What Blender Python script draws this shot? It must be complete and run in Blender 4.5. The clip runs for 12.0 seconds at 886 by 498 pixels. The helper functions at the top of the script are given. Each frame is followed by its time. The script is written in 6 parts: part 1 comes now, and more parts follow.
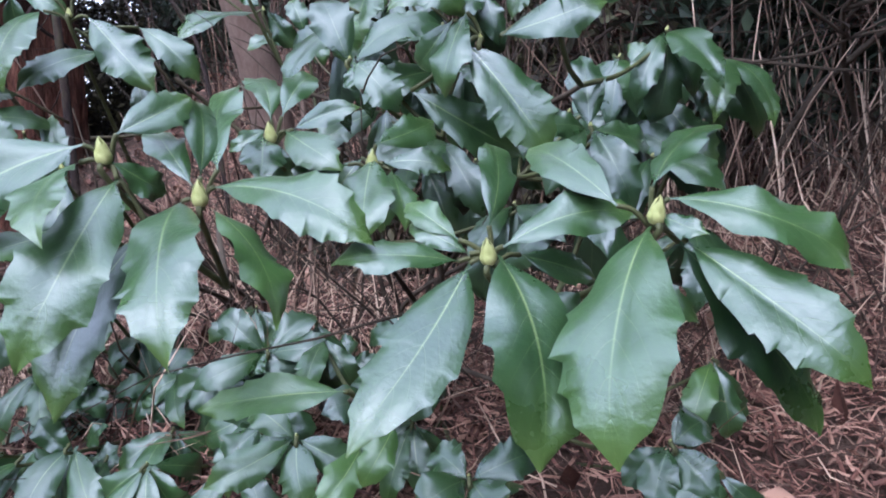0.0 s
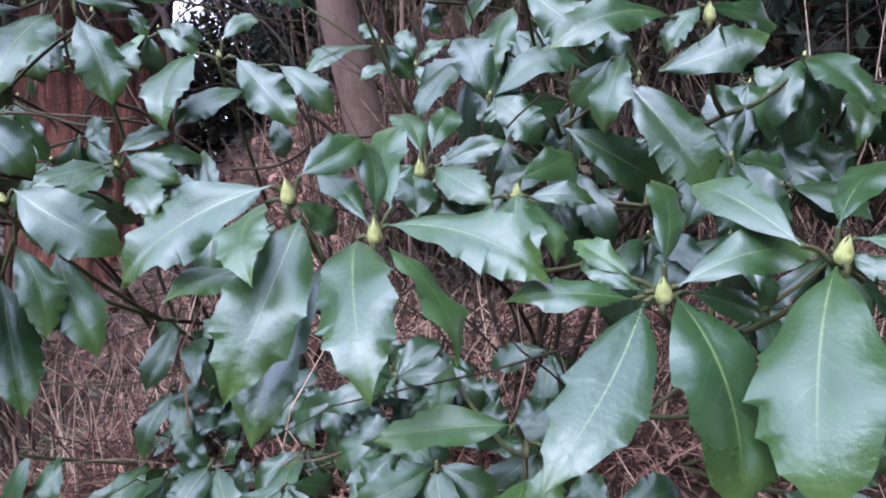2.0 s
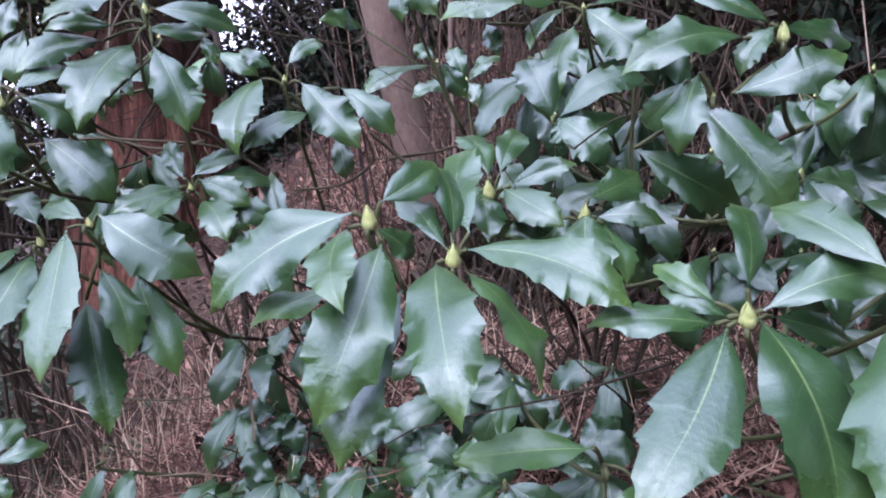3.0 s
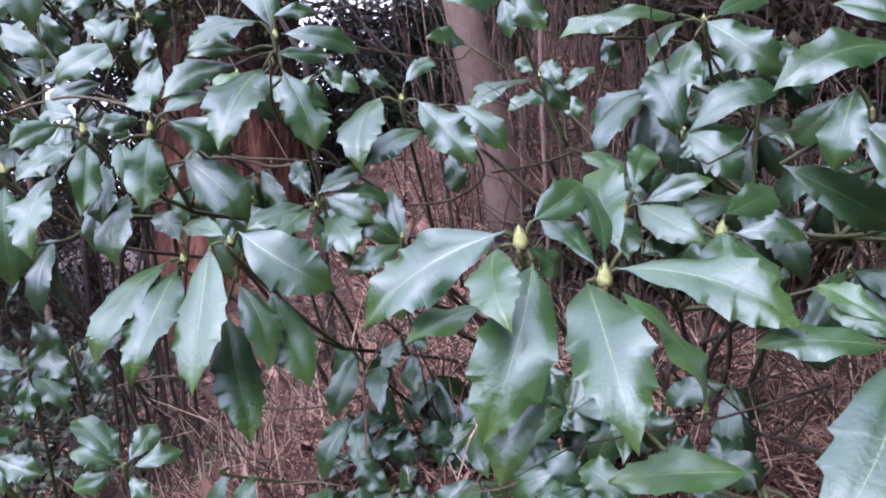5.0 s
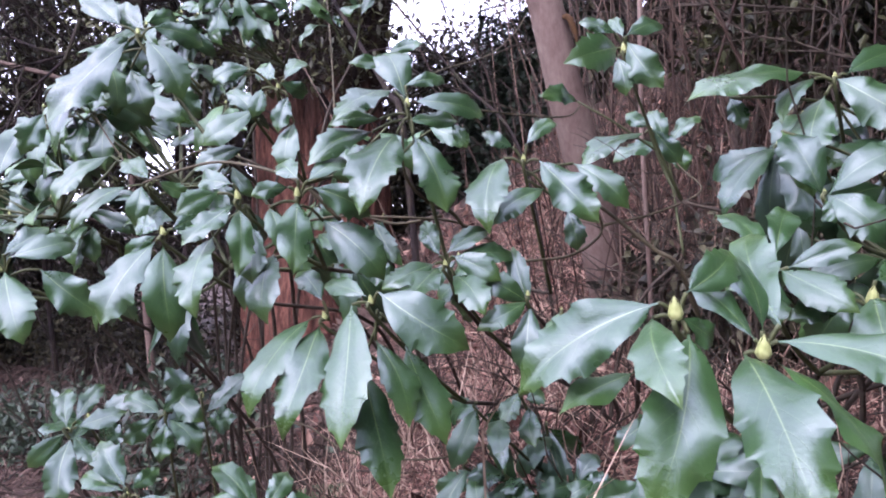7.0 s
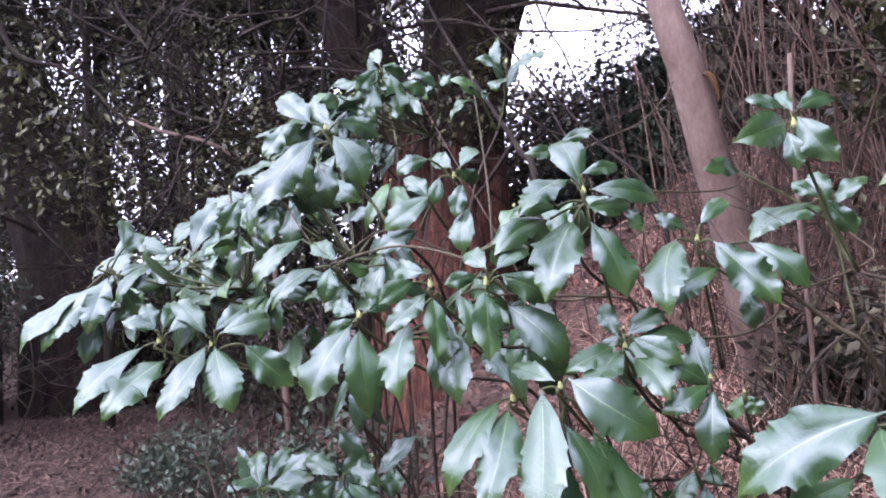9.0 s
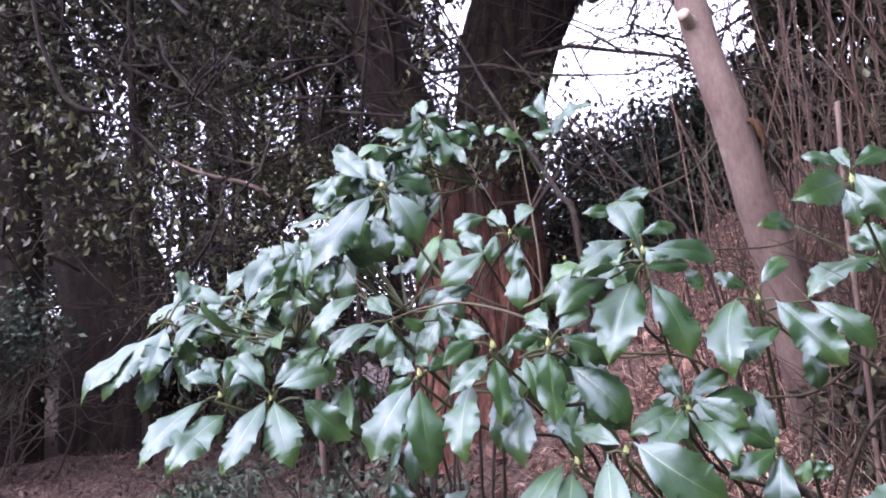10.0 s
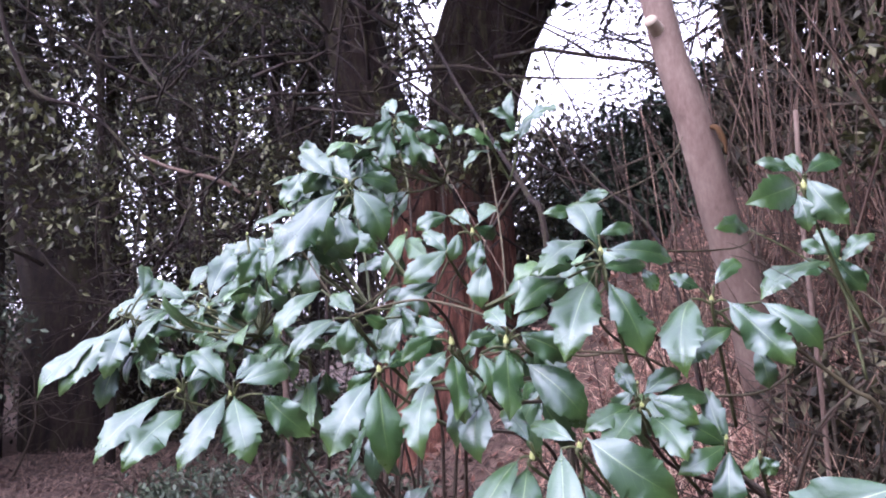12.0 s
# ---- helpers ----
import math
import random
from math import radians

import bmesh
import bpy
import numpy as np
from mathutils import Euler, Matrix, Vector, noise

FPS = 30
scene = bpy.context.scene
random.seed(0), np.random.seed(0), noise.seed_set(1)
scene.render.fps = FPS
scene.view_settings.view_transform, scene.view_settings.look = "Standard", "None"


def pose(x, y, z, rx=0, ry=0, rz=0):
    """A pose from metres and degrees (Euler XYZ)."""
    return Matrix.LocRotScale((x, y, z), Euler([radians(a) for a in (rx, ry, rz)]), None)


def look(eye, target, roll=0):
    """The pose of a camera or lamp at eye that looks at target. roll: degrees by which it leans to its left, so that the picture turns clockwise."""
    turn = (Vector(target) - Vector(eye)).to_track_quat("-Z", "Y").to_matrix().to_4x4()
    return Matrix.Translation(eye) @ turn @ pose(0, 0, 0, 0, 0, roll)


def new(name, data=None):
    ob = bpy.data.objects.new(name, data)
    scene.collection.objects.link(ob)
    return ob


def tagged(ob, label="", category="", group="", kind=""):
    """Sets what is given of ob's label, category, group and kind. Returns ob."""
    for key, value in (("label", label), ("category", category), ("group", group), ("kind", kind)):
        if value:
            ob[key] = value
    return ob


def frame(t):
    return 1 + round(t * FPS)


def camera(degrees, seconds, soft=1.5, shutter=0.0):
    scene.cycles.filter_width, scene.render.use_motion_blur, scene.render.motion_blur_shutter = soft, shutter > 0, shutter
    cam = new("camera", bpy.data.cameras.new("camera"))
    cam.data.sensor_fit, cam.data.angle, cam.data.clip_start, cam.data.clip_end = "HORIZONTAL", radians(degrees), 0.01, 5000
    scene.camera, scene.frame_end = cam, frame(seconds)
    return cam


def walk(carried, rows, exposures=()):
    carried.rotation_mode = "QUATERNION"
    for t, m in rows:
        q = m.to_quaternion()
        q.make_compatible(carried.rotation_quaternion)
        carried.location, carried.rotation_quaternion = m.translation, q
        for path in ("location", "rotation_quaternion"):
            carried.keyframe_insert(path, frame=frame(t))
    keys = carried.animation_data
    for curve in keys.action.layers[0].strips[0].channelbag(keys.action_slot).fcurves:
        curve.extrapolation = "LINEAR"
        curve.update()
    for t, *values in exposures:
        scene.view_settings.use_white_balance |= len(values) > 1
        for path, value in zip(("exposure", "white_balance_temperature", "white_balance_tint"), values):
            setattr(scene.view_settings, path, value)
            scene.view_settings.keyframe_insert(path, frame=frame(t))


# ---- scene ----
cam = camera(66.4, 12.0, soft=1.95)
METRES, EYE, TILT, LEAN, TURN = 0.5, 1.2, -6.0, 0.0, 0.0
ROWS = [
    (0.0, 0.0, 0.0, 0.0, 0.0, -0.0, 0.0),
    (0.5, -0.0423, -0.0077, 0.0072, 1.67, 0.29, 0.1),
    (1.0, -0.082, -0.0151, 0.0158, 3.27, 0.88, -0.25),
    (1.5, -0.1103, -0.0198, 0.0228, 4.32, 1.21, 0.01),
    (2.0, -0.1502, -0.0302, 0.0304, 5.83, 1.36, -0.31),
    (2.5, -0.1811, -0.0421, 0.0426, 7.21, 1.72, -0.39),
    (3.0, -0.2138, -0.0574, 0.0535, 8.9, 2.14, -0.08),
    (3.5, -0.2616, -0.0826, 0.0618, 10.98, 2.68, -0.24),
    (5.5, -0.3896, -0.1111, 0.0763, 15.27, 3.0, -0.5),
    (6.0, -0.4318, -0.1328, 0.0883, 16.98, 3.9, -0.86),
    (6.5, -0.4478, -0.148, 0.0943, 18.23, 4.27, -0.6),
    (7.0, -0.4705, -0.1865, 0.1205, 20.17, 5.86, -0.94),
    (9.0, -0.5997, -0.3643, 0.2212, 29.4, 9.05, -1.53),
    (9.5, -0.638, -0.4144, 0.2556, 31.17, 10.4, -1.77),
    (10.0, -0.6533, -0.4469, 0.2822, 31.88, 11.92, -1.91),
    (10.5, -0.6433, -0.4717, 0.3133, 32.01, 13.64, -1.69),
    (11.0, -0.6416, -0.4668, 0.298, 31.68, 12.9, -1.76),
    (11.5, -0.6293, -0.4562, 0.2865, 30.84, 12.58, -1.89),
    (12.0, -0.6174, -0.4419, 0.2724, 29.45, 12.03, -2.33),
]
walk(cam, [(t, pose(0, 0, EYE, TILT, LEAN, TURN) @ pose(METRES * x, METRES * y, METRES * z, 90 + pitch, roll, yaw)) for t, x, y, z, yaw, pitch, roll in ROWS],
     [(0.0, 3.2, 5350, 24), (3.5, 3.25, 5400, 33), (6.5, 3.38, 5550, 37), (9.5, 3.55, 5600, 37), (12.0, 3.6, 5600, 37)])

# ---- world and light ----
world = bpy.data.worlds.new("overcast_sky")
scene.world = world
world.use_nodes = True
wn, wl = world.node_tree.nodes, world.node_tree.links
sky = wn.new("ShaderNodeTexSky")
sky.sky_type = "NISHITA"
sky.sun_disc = False
sky.sun_elevation = radians(48)
sky.sun_rotation = radians(200)
sky.air_density, sky.dust_density, sky.ozone_density = 1.0, 4.0, 1.0
# thin even cloud: the clear sky shows through a white veil
veil = wn.new("ShaderNodeMix")
veil.data_type = "RGBA"
veil.inputs[0].default_value = 0.85
wl.new(sky.outputs[0], veil.inputs[6])
veil.inputs[7].default_value = (3.4, 3.4, 3.35, 1)
wl.new(veil.outputs[2], wn["Background"].inputs[0])
wn["Background"].inputs[1].default_value = 0.15

sun = new("sun", bpy.data.lights.new("sun", "SUN"))
sun.data.energy, sun.data.angle, sun.data.color = 0.08, radians(40), (1.0, 0.97, 0.93)
sun.matrix_world = look((-1.0, -4.0, 7.0), (-0.5, 1.0, 1.0))


# ---- materials ----
def nodes_of(name):
    m = bpy.data.materials.new(name)
    m.use_nodes = True
    n, l = m.node_tree.nodes, m.node_tree.links
    return m, n, l, n["Principled BSDF"]


def ramp(n, stops):
    r = n.new("ShaderNodeValToRGB")
    e = r.color_ramp.elements
    while len(e) < len(stops):
        e.new(0.5)
    for k, (p, c) in zip(e, stops):
        k.position, k.color = p, (*c, 1)
    return r


def noise_tex(n, l, scale, detail=4.0, rough=0.6, coords=None):
    t = n.new("ShaderNodeTexNoise")
    t.inputs["Scale"].default_value, t.inputs["Detail"].default_value, t.inputs["Roughness"].default_value = scale, detail, rough
    if coords is not None:
        l.new(coords, t.inputs["Vector"])
    return t


def math_node(n, l, op, a, b=0.0, clamp=False):
    m = n.new("ShaderNodeMath")
    m.operation, m.use_clamp = op, clamp
    for i, v in enumerate((a, b)):
        if isinstance(v, (int, float)):
            m.inputs[i].default_value = v
        else:
            l.new(v, m.inputs[i])
    return m.outputs[0]


def mix_col(n, l, fac, a, b, mode="MIX"):
    m = n.new("ShaderNodeMix")
    m.data_type, m.blend_type = "RGBA", mode
    for sock, v in ((m.inputs[0], fac), (m.inputs[6], a), (m.inputs[7], b)):
        if isinstance(v, (int, float)):
            sock.default_value = v
        elif isinstance(v, tuple):
            sock.default_value = (*v, 1)
        else:
            l.new(v, sock)
    return m.outputs[2]


def bump(n, l, p, height, strength, distance):
    b = n.new("ShaderNodeBump")
    b.inputs["Strength"].default_value, b.inputs["Distance"].default_value = strength, distance
    l.new(height, b.inputs["Height"])
    l.new(b.outputs[0], p.inputs["Normal"])
    return b


def leaf_material(name, dark, light, vein, rough=0.3, young=0.0):
    """Leathery glossy leaf with a pale midrib and side veins; u runs across, v along the leaf."""
    m, n, l, p = nodes_of(name)
    uv = n.new("ShaderNodeUVMap")
    sep = n.new("ShaderNodeSeparateXYZ")
    l.new(uv.outputs[0], sep.inputs[0])
    u = math_node(n, l, "ABSOLUTE", math_node(n, l, "SUBTRACT", math_node(n, l, "MULTIPLY", sep.outputs[0], 2.0), 1.0))
    v = sep.outputs[1]
    info = n.new("ShaderNodeObjectInfo")
    geo = n.new("ShaderNodeTexCoord")
    # midrib: thick at the stalk, fading to the tip
    wide = math_node(n, l, "MULTIPLY_ADD", v, -0.045)
    wide.node.inputs[2].default_value = 0.062
    rib = math_node(n, l, "SUBTRACT", 1.0, math_node(n, l, "DIVIDE", u, wide), True)
    rib = math_node(n, l, "MULTIPLY", rib, math_node(n, l, "SUBTRACT", 1.12, v), True)
    # side veins curve towards the tip
    wob = noise_tex(n, l, 14.0, 2.0, 0.5, geo.outputs["Object"])
    ph = math_node(n, l, "SUBTRACT", math_node(n, l, "MULTIPLY", v, 9.0), math_node(n, l, "MULTIPLY", math_node(n, l, "POWER", u, 1.3), 2.6))
    ph = math_node(n, l, "ADD", ph, math_node(n, l, "MULTIPLY", wob.outputs[0], 1.3))
    tri = math_node(n, l, "PINGPONG", ph, 0.5)
    side = math_node(n, l, "SUBTRACT", 1.0, math_node(n, l, "MULTIPLY", tri, 22.0), True)
    side = math_node(n, l, "MULTIPLY", side, math_node(n, l, "SUBTRACT", 1.0, u, True))
    big = noise_tex(n, l, 30.0, 3.0, 0.6, geo.outputs["Object"])
    fine = noise_tex(n, l, 260.0, 3.0, 0.6, geo.outputs["Object"])
    r = ramp(n, ((0.3, dark), (0.72, light)))
    fac = math_node(n, l, "ADD", math_node(n, l, "MULTIPLY", big.outputs[0], 0.75), math_node(n, l, "MULTIPLY", info.outputs["Random"], 0.3))
    l.new(fac, r.inputs[0])
    col = r.outputs[0]
    if young:
        tipc = math_node(n, l, "MULTIPLY", math_node(n, l, "POWER", v, 5.0), young)
        col = mix_col(n, l, tipc, col, (0.13, 0.21, 0.03))
    col = mix_col(n, l, math_node(n, l, "MULTIPLY", side, 0.20), col, vein)
    col = mix_col(n, l, math_node(n, l, "MULTIPLY", rib, 0.95), col, vein)
    # pale specks and dust
    dust = ramp(n, ((0.62, (0, 0, 0)), (0.8, (1, 1, 1))))
    l.new(noise_tex(n, l, 90.0, 5.0, 0.7, geo.outputs["Object"]).outputs[0], dust.inputs[0])
    col = mix_col(n, l, math_node(n, l, "MULTIPLY", dust.outputs[0], 0.22), col, (0.20, 0.23, 0.16))
    l.new(col, p.inputs["Base Color"])
    film = noise_tex(n, l, 16.0, 4.0, 0.65, geo.outputs["Object"])
    rr = math_node(n, l, "MULTIPLY_ADD", film.outputs[0], 0.5)
    rr.node.inputs[2].default_value = rough - 0.25
    rr = math_node(n, l, "ADD", rr, math_node(n, l, "MULTIPLY", dust.outputs[0], 0.12))
    l.new(rr, p.inputs["Roughness"])
    p.inputs["IOR"].default_value = 1.52
    p.inputs["Specular IOR Level"].default_value = 0.76
    p.inputs["Specular Tint"].default_value = (0.80, 0.92, 1.0, 1.0)
    p.inputs["Coat Weight"].default_value, p.inputs["Coat Roughness"].default_value = 0.04, 0.3
    h = math_node(n, l, "ADD", math_node(n, l, "MULTIPLY", side, -0.07), math_node(n, l, "MULTIPLY", fine.outputs[0], 0.24))
    h = math_node(n, l, "ADD", h, math_node(n, l, "MULTIPLY", big.outputs[0], 1.0))
    bump(n, l, p, h, 0.45, 0.003)
    return m


def mottled(name, stops, scale, rough=0.85, bumpd=0.004, scale2=None, stretch=None, spread=0.0, spec=0.3):
    """Two scales of noise between the colours; stretch lengthens the grain along z; spread varies it from piece to piece."""
    m, n, l, p = nodes_of(name)
    geo = n.new("ShaderNodeTexCoord")
    vec = geo.outputs["Object"]
    if stretch:
        mp = n.new("ShaderNodeMapping")
        mp.inputs["Scale"].default_value = stretch
        l.new(vec, mp.inputs[0])
        vec = mp.outputs[0]
    a = noise_tex(n, l, scale, 5.0, 0.65, vec)
    b = noise_tex(n, l, scale2 or scale * 7, 4.0, 0.7, vec)
    f = math_node(n, l, "ADD", math_node(n, l, "MULTIPLY", a.outputs[0], 0.65), math_node(n, l, "MULTIPLY", b.outputs[0], 0.35))
    if spread:
        g = n.new("ShaderNodeNewGeometry")
        isl = math_node(n, l, "MULTIPLY", math_node(n, l, "SUBTRACT", g.outputs["Random Per Island"], 0.5), spread)
        f = math_node(n, l, "ADD", f, isl)
    r = ramp(n, stops)
    l.new(f, r.inputs[0])
    l.new(r.outputs[0], p.inputs["Base Color"])
    p.inputs["Roughness"].default_value = rough
    p.inputs["Specular IOR Level"].default_value = spec
    bump(n, l, p, f, 0.6, bumpd)
    return m


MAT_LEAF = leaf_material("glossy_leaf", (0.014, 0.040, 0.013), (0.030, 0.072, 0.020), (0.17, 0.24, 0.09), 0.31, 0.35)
# the glossy leaf in darker colours: shade on inner and low leaves painted in
MAT_LEAF_SHADED = leaf_material("shaded_leaf", (0.012, 0.034, 0.012), (0.026, 0.062, 0.018), (0.10, 0.15, 0.06), 0.30)
MAT_LEAF_FRESH = leaf_material("fresh_leaf", (0.024, 0.066, 0.012), (0.048, 0.112, 0.020), (0.20, 0.28, 0.09), 0.42, 0.3)
MAT_BUD = mottled("bud_scales", ((0.3, (0.24, 0.29, 0.08)), (0.7, (0.46, 0.48, 0.22))), 60, 0.45, 0.001)
MAT_STEM = mottled("green_stem", ((0.3, (0.032, 0.042, 0.016)), (0.7, (0.09, 0.10, 0.04))), 40, 0.6, 0.001)
MAT_TWIG = mottled("olive_brown_twig", ((0.3, (0.03, 0.025, 0.014)), (0.7, (0.095, 0.08, 0.042))), 40, 0.7, 0.001)
MAT_WOODY = mottled("dark_woody_stem", ((0.3, (0.022, 0.017, 0.012)), (0.7, (0.075, 0.058, 0.04))), 50, 0.8, 0.002)
MAT_SOIL = mottled("leaf_mould_soil", ((0.3, (0.018, 0.011, 0.008)), (0.45, (0.050, 0.032, 0.024)), (0.58, (0.085, 0.056, 0.042)), (0.7, (0.16, 0.11, 0.085))), 9, 0.95, 0.03, 80)
MAT_STRAW = mottled("dry_straw", ((0.2, (0.045, 0.027, 0.019)), (0.5, (0.14, 0.088, 0.063)), (0.9, (0.48, 0.36, 0.26))), 6, 0.8, 0.001, 40, None, 0.9)
MAT_REED = mottled("pale_dead_reed", ((0.2, (0.07, 0.045, 0.032)), (0.5, (0.20, 0.135, 0.098)), (0.9, (0.52, 0.41, 0.30))), 6, 0.8, 0.001, 40, None, 0.9)
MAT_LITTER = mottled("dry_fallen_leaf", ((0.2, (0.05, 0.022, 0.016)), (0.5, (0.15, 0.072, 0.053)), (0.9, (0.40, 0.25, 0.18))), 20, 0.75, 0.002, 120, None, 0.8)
# fallen-leaf colours darkened: the hollow's shade is put into the litter
MAT_LITTER_SHADED = mottled("fallen_leaf_shaded", ((0.2, (0.022, 0.013, 0.010)), (0.5, (0.055, 0.033, 0.025)), (0.9, (0.16, 0.11, 0.085))), 20, 0.8, 0.002, 120, None, 0.8)
MAT_CANE = mottled("dead_cane", ((0.2, (0.03, 0.018, 0.013)), (0.5, (0.048, 0.028, 0.020)), (0.9, (0.17, 0.115, 0.08))), 4, 0.7, 0.001, 30, None, 0.8)
MAT_CEDAR = mottled("red_cedar_bark", ((0.38, (0.008, 0.004, 0.003)), (0.5, (0.045, 0.019, 0.014)), (0.64, (0.135, 0.056, 0.038))), 16, 0.95, 0.05, 60, (1, 1, 0.16), 0.0, 0.1)
MAT_SMOOTH = mottled("smooth_tan_bark", ((0.3, (0.06, 0.04, 0.032)), (0.45, (0.12, 0.084, 0.068)), (0.6, (0.165, 0.125, 0.10)), (0.72, (0.26, 0.21, 0.165))), 9, 0.85, 0.006, 90, (1, 1, 0.4), 0.0, 0.15)
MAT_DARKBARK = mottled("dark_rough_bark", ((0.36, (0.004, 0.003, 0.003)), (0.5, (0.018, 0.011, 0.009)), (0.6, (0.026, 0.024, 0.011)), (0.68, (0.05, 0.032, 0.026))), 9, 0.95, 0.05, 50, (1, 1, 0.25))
MAT_CROWN = mottled("evergreen_foliage", ((0.2, (0.012, 0.011, 0.007)), (0.5, (0.030, 0.029, 0.016)), (0.85, (0.080, 0.074, 0.038))), 1.2, 0.6, 0.001, 8, None, 0.7, 0.3)
MAT_BUSH = mottled("bush_foliage", ((0.2, (0.013, 0.023, 0.013)), (0.5, (0.028, 0.047, 0.026)), (0.85, (0.065, 0.09, 0.052))), 2.0, 0.5, 0.001, 12, None, 0.7, 0.4)
MAT_OLIVE = mottled("olive_foliage", ((0.2, (0.014, 0.015, 0.006)), (0.5, (0.036, 0.040, 0.014)), (0.85, (0.09, 0.095, 0.036))), 2.0, 0.5, 0.001, 12, None, 0.8, 0.4)
MAT_FERN = mottled("fern_green", ((0.2, (0.03, 0.06, 0.022)), (0.8, (0.09, 0.14, 0.05))), 6, 0.6, 0.001, 40, None, 0.5)
MAT_CUT = mottled("pale_cut_wood", ((0.3, (0.22, 0.17, 0.12)), (0.7, (0.42, 0.36, 0.28))), 30, 0.8, 0.002)
MAT_MOSS = mottled("orange_moss", ((0.3, (0.03, 0.015, 0.006)), (0.7, (0.08, 0.04, 0.012))), 60, 0.95, 0.006)


def two_tone_bark(name):
    """Red flaking bark that turns to darker bark higher up the trunk, with a ragged border."""
    m, n, l, p = nodes_of(name)
    geo = n.new("ShaderNodeTexCoord")
    mp = n.new("ShaderNodeMapping")
    mp.inputs["Scale"].default_value = (1, 1, 0.16)
    l.new(geo.outputs["Object"], mp.inputs[0])
    a = noise_tex(n, l, 14.0, 6.0, 0.7, mp.outputs[0])
    b = noise_tex(n, l, 60.0, 4.0, 0.7, mp.outputs[0])
    f = math_node(n, l, "ADD", math_node(n, l, "MULTIPLY", a.outputs[0], 0.7), math_node(n, l, "MULTIPLY", b.outputs[0], 0.3))
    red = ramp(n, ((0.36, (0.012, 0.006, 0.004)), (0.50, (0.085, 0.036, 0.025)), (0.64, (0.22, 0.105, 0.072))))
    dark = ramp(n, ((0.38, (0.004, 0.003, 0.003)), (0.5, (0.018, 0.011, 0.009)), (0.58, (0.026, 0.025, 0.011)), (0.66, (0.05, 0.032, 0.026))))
    l.new(f, red.inputs[0])
    l.new(f, dark.inputs[0])
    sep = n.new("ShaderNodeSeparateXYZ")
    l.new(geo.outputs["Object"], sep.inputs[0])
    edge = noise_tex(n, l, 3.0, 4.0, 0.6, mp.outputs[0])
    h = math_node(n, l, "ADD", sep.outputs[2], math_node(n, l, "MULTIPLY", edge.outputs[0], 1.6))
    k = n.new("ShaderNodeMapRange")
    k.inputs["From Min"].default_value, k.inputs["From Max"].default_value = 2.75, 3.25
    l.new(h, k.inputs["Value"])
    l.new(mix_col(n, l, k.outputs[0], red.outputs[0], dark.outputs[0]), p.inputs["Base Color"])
    p.inputs["Roughness"].default_value = 0.95
    p.inputs["Specular IOR Level"].default_value = 0.2
    bump(n, l, p, f, 0.9, 0.05)
    return m


MAT_OLD_BARK = two_tone_bark("old_red_and_dark_bark")


# ---- mesh helpers ----
def empty(name, at):
    ob = new(name)
    ob.location = at
    ob.empty_display_size = 0.05
    return ob


def part(name, mesh, material, parent, label=""):
    """Links a bmesh or mesh as one mesh object under a thing or a part; coordinates are the world's unless it is given a pose later."""
    if isinstance(mesh, bmesh.types.BMesh):
        me = bpy.data.meshes.new(name)
        mesh.to_mesh(me)
        mesh.free()
    else:
        me = mesh
    if not me.materials:
        me.materials.append(material)
    ob = new(name, me)
    if parent is not None:
        ob.parent = parent
        base = Vector((0, 0, 0))
        up = parent
        while up is not None:
            base += up.location
            up = up.parent
        ob.location = -base
    if label:
        ob["label"] = label
    return ob


def smooth(me):
    me.polygons.foreach_set("use_smooth", [True] * len(me.polygons))
    return me


def spline(pts, n):
    """Catmull-Rom through the points, n steps a span."""
    p = [Vector(q) for q in pts]
    p = [p[0] * 2 - p[1]] + p + [p[-1] * 2 - p[-2]]
    out = []
    for i in range(1, len(p) - 2):
        for k in range(n):
            t = k / n
            a, b, c, d = p[i - 1], p[i], p[i + 1], p[i + 2]
            out.append(0.5 * (2 * b + (c - a) * t + (2 * a - 5 * b + 4 * c - d) * t * t + (3 * b - a - 3 * c + d) * t ** 3))
    out.append(p[-2])
    return out


def tube(pts, radii, sides=8, rough=0.0, seed=0, verts=None, faces=None):
    """A tapered tube along the points; returns vertex and face lists (adds to those given)."""
    verts = [] if verts is None else verts
    faces = [] if faces is None else faces
    pts = [Vector(p) for p in pts]
    start, n = len(verts), len(pts)
    side = None
    for i, p in enumerate(pts):
        d = (pts[min(i + 1, n - 1)] - pts[max(i - 1, 0)]).normalized()
        if side is None:
            side = d.orthogonal().normalized()
        side = (side - d * side.dot(d)).normalized()
        other = d.cross(side)
        r = radii[i] if i < len(radii) else radii[-1]
        for k in range(sides):
            a = 2 * math.pi * k / sides
            rr = r
            if rough:
                q = Vector((math.cos(a) * 2.2, math.sin(a) * 2.2, i * 0.35 + seed * 7.3))
                rr = r * (1 + rough * noise.noise(q) + rough * 0.5 * noise.noise(q * 3.1))
            verts.append(p + (side * math.cos(a) + other * math.sin(a)) * rr)
    for i in range(n - 1):
        for k in range(sides):
            a, b = start + i * sides + k, start + i * sides + (k + 1) % sides
            faces.append((a, b, b + sides, a + sides))
    faces.append(tuple(start + k for k in reversed(range(sides))))
    faces.append(tuple(start + (n - 1) * sides + k for k in range(sides)))
    return verts, faces


def as_mesh(name, verts, faces, soft=True):
    me = bpy.data.meshes.new(name)
    me.from_pydata([tuple(v) for v in verts], [], faces)
    return smooth(me) if soft else me


def lerp_list(vals, n):
    """The values stretched to n entries."""
    xs = np.linspace(0, len(vals) - 1, n)
    return list(np.interp(xs, range(len(vals)), vals))


